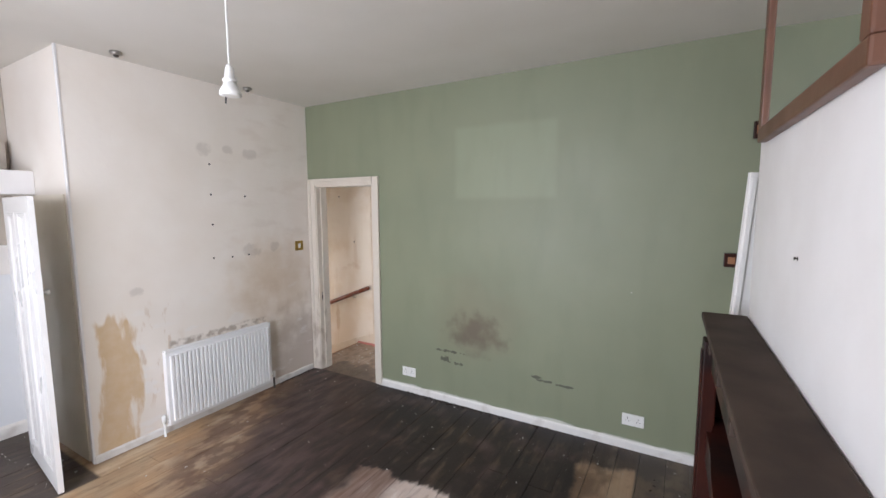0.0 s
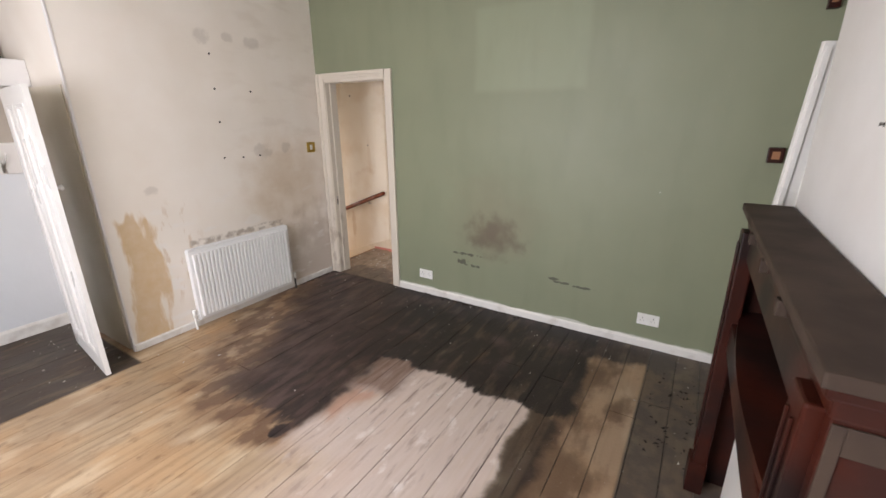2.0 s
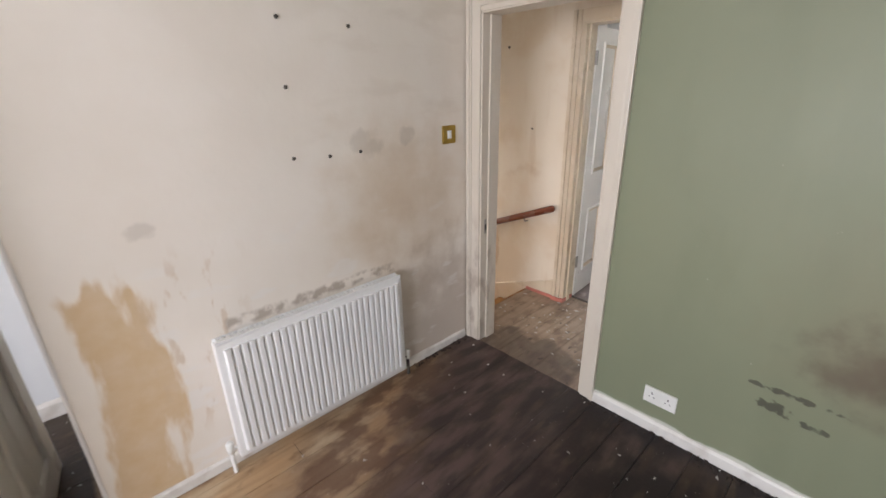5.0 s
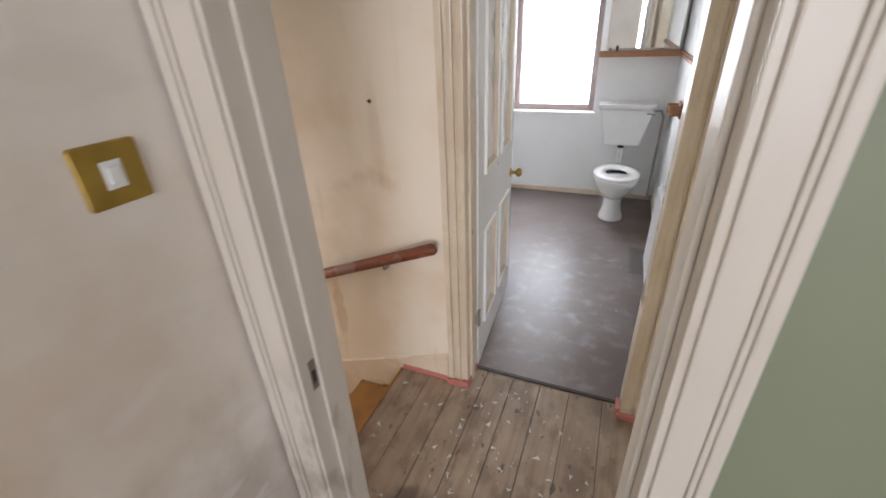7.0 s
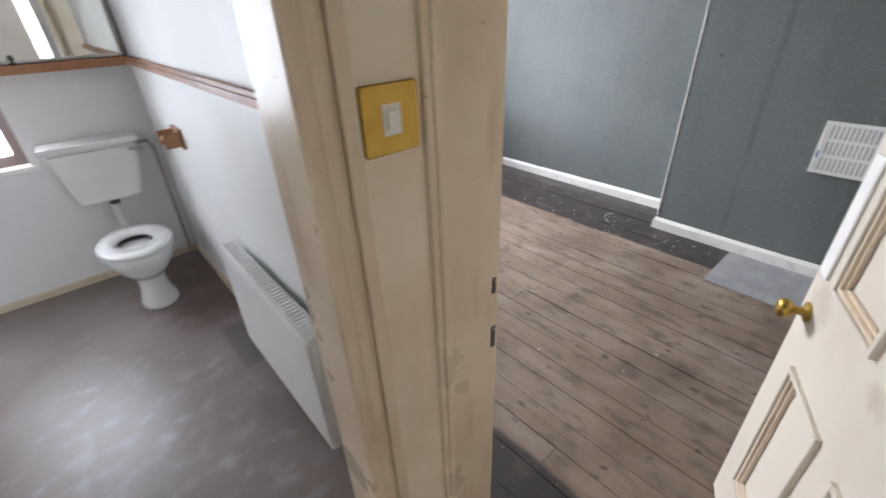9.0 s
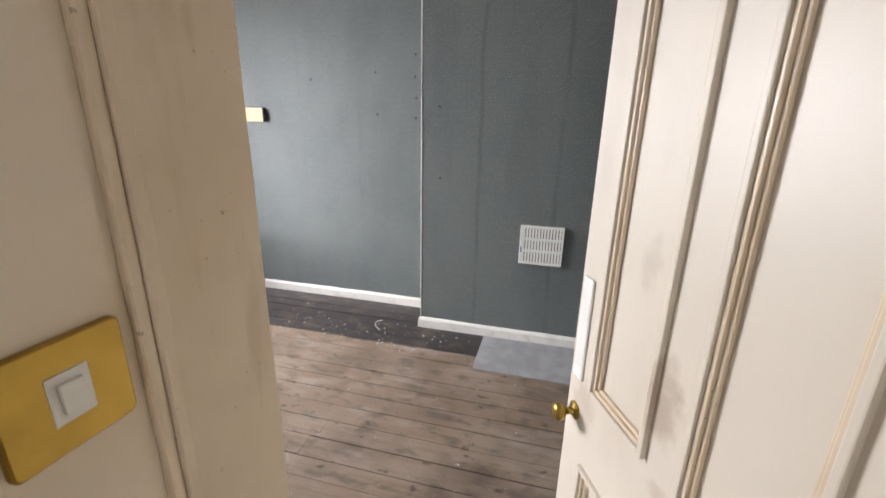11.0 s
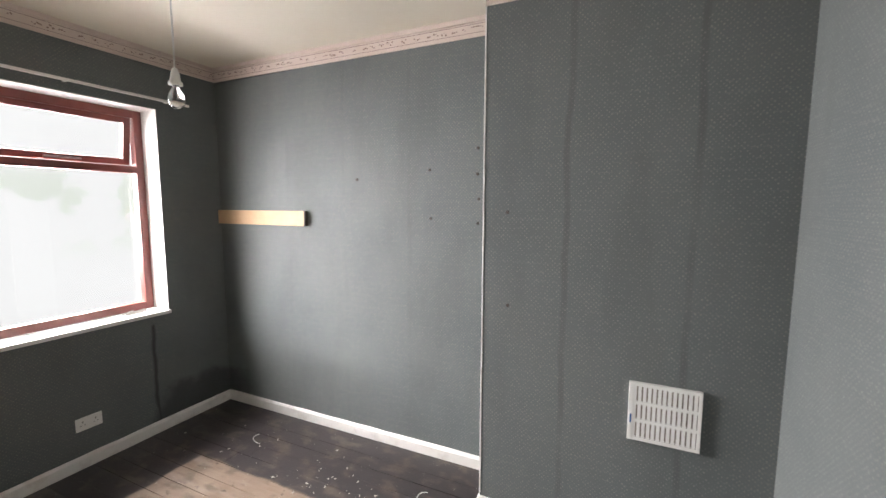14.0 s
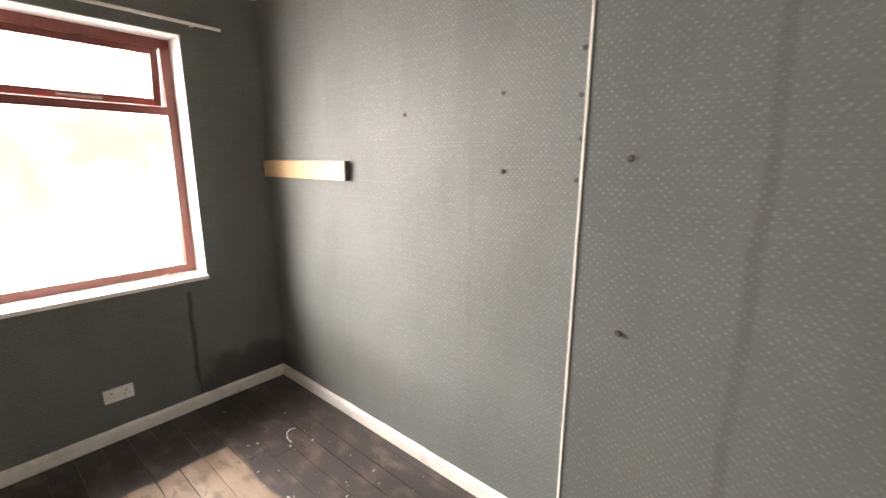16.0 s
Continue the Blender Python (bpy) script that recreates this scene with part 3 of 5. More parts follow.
setting("wall_cupboard_end", boxes((-1.2, -4.4, 0, 0.0, -3.45, H)), WHITE_WALL, "white plaster wall beside the alcove", "wall")
setting("ceiling_living", boxes((-1.2, -4.55, H, 4.3, 0.06, H + 0.15)), CEILING, "uneven off-white painted ceiling", "ceiling")

setting("wall_hall_north", boxes((-2.2, 0.875, -1.6, 0.135, 0.995, H), (0.135, 0.875, 1.99, 0.985, 0.995, H)), HALL, "cream hall wall with brown tide marks", "wall")
setting("wall_hall_corner", boxes((0.985, 0.945, 0, 1.15, 1.06, H)), HALL, "cream painted pier between two doorways", "wall")
setting("wall_hall_south", boxes((-2.2, 0.13, -1.6, 0.10, 0.16, H)), HALL, "cream stairwell wall", "wall")
# unseen wall, its opening invented to let the stair fill lamp through
setting("wall_stair_end", boxes((-2.3, 0.13, -1.6, -2.2, 0.995, -0.05), (-2.3, 0.13, 0.95, -2.2, 0.995, H), (-2.3, 0.13, -0.05, -2.2, 0.2, 0.95), (-2.3, 0.8, -0.05, -2.2, 0.995, 0.95)), HALL, "unseen cream end wall with an opening added for the stair fill lamp", "wall")
setting("wall_hall_east", boxes((1.15, 0.13, 2.017, 1.28, 0.945, H), (1.15, 0.13, 0, 1.28, 0.133, H)), HALL, "cream wall over the bedroom doorway", "wall")
setting("ceiling_hall", boxes((-2.3, 0.06, H, 1.2, 0.93, H + 0.15)), CEILING, "off-white hall ceiling", "ceiling")

setting("wall_bath_right", boxes((1.10, 1.06, 0, 1.27, 3.70, H)), BATH_WALL, "white painted bathroom wall", "wall")
setting("wall_bath_north", boxes((-1.1, 3.70, 0, -0.30, 3.85, H), (0.46, 3.70, 0, 1.27, 3.85, H), (-0.30, 3.70, 0, 0.46, 3.85, 0.79), (-0.30, 3.70, 2.0, 0.46, 3.85, H)), BATH_WALL, "white painted bathroom wall with a window", "wall")
setting("wall_bath_left", boxes((-1.2, 0.995, 0, -1.1, 3.85, H)), BATH_WALL, "white painted bathroom wall", "wall")
setting("wall_bath_south", boxes((-1.1, 0.997, 0, 0.135, 1.03, H)), BATH_WALL, "white painted bathroom wall beside the door", "wall")
setting("ceiling_bath", boxes((-1.2, 0.93, H, 1.2, 3.85, H + 0.15)), BED_CEILING, "white bathroom ceiling", "ceiling")
setting("floor_bath", boxes((-1.1, 1.0, -0.03, 1.10, 3.70, 0.004)), FLOOR_BATH, "brown-grey stained floor sheet with pale residue", "floor")

HB = 2.80
setting("wall_bed_west", boxes((1.268, 0.958, 0, 1.289, 3.96, HB), (1.281, 0.13, 2.021, 1.29, 0.945, HB)), PAPER, "dark grey-green embossed wallpaper", "wall")
setting("wall_bed_east", boxes((4.07, 1.0, 0, 4.25, 4.15, HB)), PAPER, "dark grey-green embossed wallpaper", "wall")
setting("wall_bed_breast", boxes((3.73, 0.19, 0, 4.07, 1.50, HB)), PAPER, "chimney breast in dark grey-green embossed wallpaper", "wall")
setting("wall_bed_south", boxes((1.29, 0.131, 0, 2.1, 0.136, HB), (2.1, 0.131, 0, 4.07, 0.19, HB)), PAPER, "dark embossed wallpaper catching the window light", "wall")
WX0, WX1, WZ0, WZ1 = 1.95, 3.59, 0.90, 2.385
setting("wall_bed_north", boxes((1.275, 3.96, 0, WX0, 4.2, HB), (WX1, 3.96, 0, 4.07, 4.2, HB), (WX0, 3.96, 0, WX1, 4.2, WZ0), (WX0, 3.96, WZ1, WX1, 4.2, HB)), PAPER, "dark wallpapered wall around the window", "wall")
setting("ceiling_bed", boxes((1.2, 0.06, HB, 4.25, 4.2, HB + 0.13)), BED_CEILING, "cream bedroom ceiling", "ceiling")

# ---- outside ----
def painted_haze(nt, geo, out):
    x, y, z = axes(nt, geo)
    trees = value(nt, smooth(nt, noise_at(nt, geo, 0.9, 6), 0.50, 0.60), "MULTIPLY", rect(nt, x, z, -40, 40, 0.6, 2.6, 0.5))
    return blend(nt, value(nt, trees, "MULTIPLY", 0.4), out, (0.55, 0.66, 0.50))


# Window glare is put in as emission; haze pales the trees by colour.
SKYLINE = material("glowing_haze", (0.93, 0.95, 0.96), 1.0, second=(0.88, 0.90, 0.91), scale=0.6, detail=painted_haze)
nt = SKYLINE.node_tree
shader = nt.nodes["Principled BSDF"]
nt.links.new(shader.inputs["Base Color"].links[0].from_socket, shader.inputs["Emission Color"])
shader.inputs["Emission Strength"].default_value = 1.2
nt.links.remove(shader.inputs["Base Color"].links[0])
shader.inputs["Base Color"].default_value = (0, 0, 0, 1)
setting("backdrop", boxes((-20, 14.0, -4, 26, 14.1, 16)), SKYLINE, "glowing backdrop with haze and washed-out trees painted in", "backdrop")
GROUND = material("grass_ground", (0.10, 0.13, 0.06), 0.9, scale=1.0, second=(0.16, 0.15, 0.10))
setting("ground", boxes((-600, -600, -3.3, 600, 600, -3.2)), GROUND, "distant grassy ground below the house", "ground")


# ---- floors ----
def floor_of_boards(name, mat, x0, x1, y0, y1, width, label, cuts, skip=None):
    base = setting(name, boxes((x0, y0, -0.034, x1, y1, -0.030)), SUBFLOOR, label, "floor")
    bm = boxes((0, 0, 0, 1, 1, 1))
    me = bpy.data.meshes.new("board")
    bm.to_mesh(me)
    bm.free()
    me.materials.append(mat)
    rng = random.Random(len(name) * 7)
    x = x0
    while x < x1 - 0.01:
        w = min(width * rng.uniform(0.9, 1.08), x1 - x)
        ends = sorted([y0, y1] + [rng.uniform(y0 + 0.5, y1 - 0.5) for _ in range(cuts)])
        for a, b in zip(ends, ends[1:]):
            if b - a < 0.02:
                continue
            ob = new("board", me)
            ob.parent = base
            lift, gap = rng.uniform(-0.0015, 0.0012), rng.choice((0.0022, 0.003, 0.0045))
            ob.matrix_basis = Matrix.Translation((x + gap / 2, a + 0.001, -0.028 + lift)) @ Matrix.Diagonal((w - gap, b - a - 0.002, 0.028, 1))
        x += w
    return base


def skirting(name, a, b, height, thick, mat, label):
    """A skirting board with a chamfered top on the line a to b; thick goes to the left of the line."""
    a, b = Vector((*a, 0)), Vector((*b, 0))
    d = (b - a).normalized()
    n = Vector((-d.y, d.x, 0))
    bm = bmesh.new()
    rng = random.Random(int(height * 1000))
    steps = max(2, int((b - a).length / 0.12))
    rings = []
    for k in range(steps + 1):
        p = a + (b - a) * k / steps
        w = rng.uniform(-0.0025, 0.0025)
        rings.append([bm.verts.new(p + n * u + Vector((0, 0, z))) for u, z in ((0, 0), (thick, 0), (thick + w, height * 0.8), (thick * 0.4, height + w), (0, height + w))])
    for p, q in zip(rings, rings[1:]):
        for k in range(5):
            bm.faces.new((p[k], p[(k + 1) % 5], q[(k + 1) % 5], q[k]))
    bm.faces.new(rings[0])
    bm.faces.new(rings[-1])
    return setting(name, bm, mat, label, "skirting board")


skirting("baseboard", (4.1, 0), (0.94, 0), 0.062, 0.014, WHITE_WOOD, "chipped white skirting under the green wall")
skirting("baseboard", (0, -0.03), (0, -1.99), 0.055, 0.012, WHITE_WOOD, "scuffed white skirting on the chimney breast")
skirting("baseboard", (-0.999, -1.99), (-0.999, -3.45), 0.10, 0.014, WHITE_WOOD, "white skirting at the back of the alcove")
skirting("baseboard", (4.07, 3.96), (1.32, 3.96), 0.082, 0.020, WHITE_WOOD, "cream skirting below the window")
skirting("baseboard", (4.07, 1.50), (4.07, 3.94), 0.082, 0.020, WHITE_WOOD, "cream skirting along dark wallpaper")
skirting("baseboard", (3.73, 0.19), (3.73, 1.50), 0.080, 0.024, WHITE_WOOD, "cream skirting on the chimney breast")
skirting("baseboard", (3.71, 1.50), (4.05, 1.50), 0.082, 0.020, WHITE_WOOD, "cream skirting return at the breast")
skirting("baseboard", (1.10, 3.70), (-1.1, 3.70), 0.05, 0.014, OLD_GLOSS, "cream skirting under the bathroom window")
skirting("baseboard", (1.10, 1.1), (1.10, 3.68), 0.05, 0.014, OLD_GLOSS, "cream skirting of the bathroom")

# border paper round the bedroom ceiling
def border(a, b, n):
    a, b = Vector((*a, 0)), Vector((*b, 0))
    d = (b - a).normalized()
    side = Vector((*n, 0))
    m = Matrix((d.to_4d(), side.to_4d(), (0, 0, 1, 0), (0, 0, 0, 1))).transposed()
    m.translation = a
    m[3][3] = 1
    long = (b - a).length
    bm = bmesh.new()
    box(bm, 0, 0, 2.695, long, 0.004, 2.80, m=m)
    box(bm, 0, 0, 2.772, long, 0.020, 2.799, m=m)
    box(bm, 0, 0, 2.690, long, 0.009, 2.702, m=m)
    strip = setting("trim", bm, BORDER, "pale pink patterned border paper below the ceiling", "border")
    bm = bmesh.new()
    rng = random.Random(5)
    for z in (2.7155, 2.764):
        box(bm, 0, 0.003, z - 0.0012, long, 0.0052, z + 0.0012, m=m)
    x = 0.03
    while x < long - 0.03:
        for k in range(rng.randint(2, 4)):
            cx, cz, half = x + k * 0.013, 2.740 + rng.uniform(-0.010, 0.010), rng.uniform(0.003, 0.0065)
            box(bm, cx - half, 0.003, cz - half * 0.7, cx + half, 0.0052, cz + half * 0.7, m=m @ Matrix.Translation((cx, 0, cz)) @ Matrix.Rotation(rng.uniform(-1, 1), 4, "Y") @ Matrix.Translation((-cx, 0, -cz)))
        x += rng.choice((0.055, 0.07, 0.10))
    tagged(part("motif", bm, MOTIF, strip, "brown printed motifs"), kind="stuff")


border((4.07, 1.50), (4.07, 3.96), (-1, 0))
border((3.73, 0.19), (3.73, 1.50), (-1, 0))
border((1.32, 3.96), (4.07, 3.96), (0, -1))
border((2.1, 0.19), (3.73, 0.19), (0, 1))
setting("trim", boxes((3.7265, 1.496, 0.1, 3.735, 1.5045, 2.69), bevel=0.002), WHITE_GLOSS, "white corner bead on the chimney breast", "trim")
setting("hearth", boxes((3.24, 0.19, -0.02, 3.706, 0.985, 0.004), bevel=0.003), HEARTH, "grey cement hearth patch before the breast", "hearth")


# ---- door frames ----
def casing(name, label, mat, spans, children):
    ob = setting(name, boxes(*spans, bevel=0.003), mat, label, "door frame")
    for n, s in children:
        part(n, boxes(*s, bevel=0.004), mat, ob)
    return ob


def moulded(u0, u1, face, out, z0, z1, flat=False):
    """Stepped profile strips of an architrave leg between u0 (opening side) and u1 (outer side)."""
    w = u1 - u0
    if flat:
        return [(u0, face, z0, u0 + w * 0.62, face + out * 0.014, z1), (u0 + w * 0.62, face, z0, u0 + w * 0.74, face + out * 0.019, z1), (u0 + w * 0.74, face, z0, u1, face + out * 0.023, z1)]
    return [(u0, face, z0, u0 + w * 0.30, face + out * 0.011, z1), (u0 + w * 0.30, face, z0, u0 + w * 0.55, face + out * 0.018, z1),
            (u0 + w * 0.55, face, z0, u0 + w * 0.70, face + out * 0.013, z1), (u0 + w * 0.70, face, z0, u1, face + out * 0.021, z1)]


casing("door_frame_living", "white gloss door lining with chipped edges", GLOSS,
       [(0.10, -0.004, 0, 0.118, 0.134, 1.975), (0.852, -0.004, 0, 0.87, 0.134, 1.975), (0.10, -0.004, 1.957, 0.87, 0.134, 1.975)],
       [("architrave", moulded(0.108, 0.010, 0, -1, 0, 2.04, True)), ("architrave", moulded(0.866, 0.943, 0, -1, 0, 2.04, True)),
        ("head", [(0.11, -0.013, 1.965, 0.86, 0, 1.99), (0.11, -0.018, 1.99, 0.86, 0, 2.012), (0.10, -0.026, 2.012, 0.87, 0, 2.041)]),
        ("stop", [(0.118, 0.05, 0, 0.130, 0.134, 1.957)]), ("stop", [(0.840, 0.05, 0, 0.852, 0.134, 1.957)]),
        ("architrave", moulded(0.862, 0.934, 0.13, 1, 0, 2.04))])
casing("door_frame_bath", "yellowed cream door frame with chipped paint", OLD_GLOSS,
       [(0.195, 0.862, 0, 0.22, 1.005, 1.99), (0.905, 0.930, 0, 0.93, 1.065, 1.99), (0.195, 0.862, 1.965, 0.93, 1.005, 1.99)],
       [("architrave", moulded(0.21, 0.125, 0.875, -1, 0, 2.05)), ("architrave", moulded(0.903, 0.984, 0.945, -1, 0, 2.05)),
        ("head", [(0.2, 0.852, 1.975, 0.95, 0.875, 2.05)]), ("stop", [(0.22, 0.90, 0, 0.232, 0.94, 1.965)])])
casing("door_frame_bedroom", "yellowed cream door lining with bare lock holes", OLD_GLOSS,
       [(1.1365, 0.940, 0, 1.291, 0.957, 2.019), (1.15, 0.131, 0, 1.262, 0.15, 2.019), (1.15, 0.186, 2.0, 1.284, 0.957, 2.019)],
       [("bead", [(1.106, 0.934, 0, 1.120, 0.947, 2.05), (1.120, 0.928, 0, 1.136, 0.947, 2.05)]),
        ("head", [(1.12, 0.186, 2.005, 1.15, 0.95, 2.08)])])
setting("trim", boxes((-0.13, 0.855, 0, 0.12, 0.872, 0.028), (0.12, 0.838, 0, 0.20, 0.853, 0.03), (0.198, 0.84, 0, 0.228, 0.99, 0.03), bevel=0.004), PINK_TRIM, "salmon painted floor bead round the door frame", "trim")
setting("trim", boxes((0.885, 0.93, 0, 0.904, 1.0, 0.03), (0.89, 0.90, 0, 1.15, 0.917, 0.03), bevel=0.004), PINK_TRIM, "salmon painted floor bead at the pier", "trim")
setting("threshold", boxes((0.22, 0.985, 0, 0.905, 1.003, 0.007), bevel=0.002), DARK, "dark threshold strip of the bathroom", "threshold")


def lock_keep(m, label, mat=STEEL):
    ob = thing("lock_keep", label, "lock keep", m=m)
    part("plate", boxes((-0.010, 0, -0.045, 0.010, 0.003, 0.045), bevel=0.001), mat, ob)
    part("recess", boxes((-0.006, 0.0025, -0.022, 0.006, 0.0045, 0.014)), DARK, ob, "dark latch hole")
    part("screw", rod(bmesh.new(), (0, 0.002, 0.035), (0, 0.0045, 0.035), 0.004, seg=8), STEEL, ob)


lock_keep(pose(0.118, 0.035, 0.80, 0, 0, -90), "worn steel lock keep in the door lining")
lock_keep(pose(1.276, 0.940, 0.80, 0, 0, 180) @ Matrix.Diagonal((0.7, 1, 0.7, 1)), "loose blackened lock keep on a scarred lining", DARK)
lock_keep(pose(1.274, 0.940, 0.95, 0, 0, 180) @ Matrix.Diagonal((0.5, 1, 0.45, 1)), "old dark lock scar on the cream lining", DARK)


# ---- doors ----
def knob(parent, x, y, z, out):
    bm = lathe([(0.026, 0), (0.026, 0.004), (0.012, 0.007), (0.009, 0.030), (0.020, 0.036), (0.026, 0.046), (0.024, 0.058), (0.012, 0.064)], 20)
    bmesh.ops.transform(bm, matrix=Matrix.Translation((x, y, z)) @ Matrix.Rotation(radians(-90 * out), 4, "X"), verts=bm.verts)
    return part("knob", bm, BRASS, parent, "worn brass knob")


def panel_door(name, m, width, height, mat, inner, label, panels, thick=0.038, handle=None, raised=0.012):
    """A leaf hinged at x = 0; panels are (x0, z0, x1, z1)."""
    ob = tagged(new(name), label, "door", kind="structure")
    ob.matrix_basis = m
    for piece, x0, z0, x1, z1 in leaf_pieces(width, height, panels):
        part(piece, boxes((x0, 0, z0, x1, thick, z1)), mat, ob)
    for x0, z0, x1, z1 in panels:
        p = part("panel", boxes((x0 - 0.004, 0.012, z0 - 0.004, x1 + 0.004, thick - 0.012, z1 + 0.004)), mat, ob)
        for out, y in ((-1, 0.0), (1, thick)):
            for k, (w, d, inset) in enumerate(((0.014, raised, -0.006), (0.010, raised * 0.45, 0.008), (0.008, raised * -0.15, 0.018))):
                bm = bmesh.new()
                a, b = y - out * 0.012, y + out * d
                i = inset
                for s in ((x0 + i, z0 + i, x0 + i + w, z1 - i), (x1 - i - w, z0 + i, x1 - i, z1 - i), (x0 + i + w, z0 + i, x1 - i - w, z0 + i + w), (x0 + i + w, z1 - i - w, x1 - i - w, z1 - i)):
                    box(bm, s[0], min(a, b), s[1], s[2], max(a, b), s[3], bevel=0.003)
                part("moulding", bm, inner if k else mat, p)
    if handle:
        for out, y in ((-1, 0.0), (1, thick)):
            knob(ob, handle[0], y, handle[1], out)
    return ob


def leaf_pieces(width, height, panels):
    """Spans of the stiles and rails round the panels."""
    xs = sorted({0, width, *(v for p in panels for v in (p[0], p[2]))})
    zs = sorted({0, height, *(v for p in panels for v in (p[1], p[3]))})
    out = [("stile", 0, 0, xs[1], height), ("stile", xs[-2], 0, width, height)]
    for z0, z1 in zip(zs, zs[1:]):
        if any(p[1] <= (z0 + z1) / 2 <= p[3] for p in panels):
            out += [("muntin", x0, z0, x1, z1) for x0, x1 in zip(xs[1:-2], xs[2:-1]) if not any(p[0] <= (x0 + x1) / 2 <= p[2] for p in panels)]
        else:
            out.append(("rail", xs[1], z0, xs[-2], z1))
    return out


W = 0.75
four = [(0.10, 0.905, 0.315, 1.875), (0.42, 0.905, 0.635, 1.875), (0.10, 0.20, 0.315, 0.665), (0.42, 0.20, 0.635, 0.665)]
bed_door = panel_door("door_bedroom", pose(1.266, 0.134, 0.008, 0, 0, 24.0), W, 1.985, GLOSS, OLD_GLOSS, "open cream gloss four-panel door with smudges", four, handle=(0.705, 0.795))
part("finger_plate", boxes((0.686, 0.038, 0.90, 0.734, 0.045, 1.19), bevel=0.006), PLASTIC, bed_door, "white plastic finger plate")
part("hook", boxes((0.708, 0.038, 1.925, 0.722, 0.043, 1.931), bevel=0.002), STEEL, bed_door, "small bent steel hook")
bath_door = panel_door("door_bath", pose(0.226, 1.01, 0.008, 0, 0, 94.0), 0.80, 1.955, WHITE_GLOSS, OLD_GLOSS, "open off-white gloss four-panel bathroom door",
           [(0.11, 0.98, 0.35, 1.86), (0.45, 0.98, 0.69, 1.86), (0.11, 0.20, 0.35, 0.70), (0.45, 0.20, 0.69, 0.70)], handle=(0.755, 0.785))
for hz in (0.25, 1.72):
    part("hinge", boxes((-0.012, -0.008, hz, 0.012, 0.004, hz + 0.09), bevel=0.002), STEEL, bath_door, "painted steel hinge")
cup = panel_door("door_cupboard", pose(-0.55, -2.165, 0.01, 0, 0, -6.4), 0.745, 1.82, WHITE_GLOSS, WHITE_GLOSS, "open white panelled cupboard door",
           [(0.10, 0.12, 0.33, 1.72), (0.42, 0.12, 0.65, 1.72)], thick=0.028, raised=0.002)
bm = lathe([(0.010, 0), (0.008, 0.012), (0.016, 0.02), (0.018, 0.028), (0.010, 0.036)], 16)
bmesh.ops.transform(bm, matrix=Matrix.Translation((0.70, 0.028, 1.25)) @ Matrix.Rotation(radians(-90), 4, "X"), verts=bm.verts)
part("knob", bm, WHITE_GLOSS, cup, "small white round knob")


# ---- alcove cupboard ----
setting("cupboard_side", boxes((-1.0, -1.9975, 0, -0.07, -1.9915, 1.85)), SIDE_PANEL, "grubby cream side panel of the alcove", "panel")
setting("trim", boxes((-0.020, -2.000, 0.0, 0.004, -1.986, H), bevel=0.004), WHITE_WALL, "white corner bead of the chimney breast", "trim")
setting("bulkhead", boxes((-1.0, -3.45, 1.855, -0.55, -1.992, 2.02), bevel=0.004), WHITE_WALL, "white boxed shelf over the alcove", "shelf")
setting("wall_alcove_upper", boxes((-0.998, -3.45, 2.02, -0.985, -1.992, H)), DINGY, "bare dingy plaster above the shelf", "wall")
box_on = thing("cardboard_box", "grey-brown crumpled board on the shelf", "board", m=pose(-0.90, -2.25, 2.02, 0, 0, 8))
part("sheet", boxes((-0.02, -0.22, 0, 0.03, 0.22, 0.22), bevel=0.008), DINGY, box_on)
setting("wall_alcove_band", boxes((-0.9985, -3.45, 1.485, -0.994, -1.998, 1.856)), DINGY, "bare grey-beige plaster between rail and shelf", "wall")
rail = thing("hook_rail", "white painted hook rail with steel coat hooks", "hook rail", m=pose(-1.0, 0, 0))
part("backboard", boxes((0, -3.44, 1.262, 0.018, -2.0, 1.47), bevel=0.004), WHITE_WALL, rail)
part("ledge", boxes((0, -3.44, 1.47, 0.032, -2.0, 1.485), bevel=0.004), WHITE_GLOSS, rail)
for hy in (-3.30, -3.0, -2.70, -2.42, -2.16):
    hook = part("hook", boxes((0.018, hy - 0.012, 1.27, 0.022, hy + 0.012, 1.33), bevel=0.001), STEEL, rail, "double steel coat hook")
    bm = bmesh.new()
    for sgn in (-1, 1):
        rod(bm, (0.022, hy, 1.31), (0.05, hy + sgn * 0.015, 1.36), 0.004, seg=8)
        rod(bm, (0.05, hy + sgn * 0.015, 1.36), (0.05, hy + sgn * 0.024, 1.405), 0.004, seg=8)
    rod(bm, (0.022, hy, 1.28), (0.06, hy, 1.27), 0.004, seg=8)
    rod(bm, (0.06, hy, 1.27), (0.065, hy, 1.295), 0.005, seg=8)
    part("prong", bm, STEEL, hook)


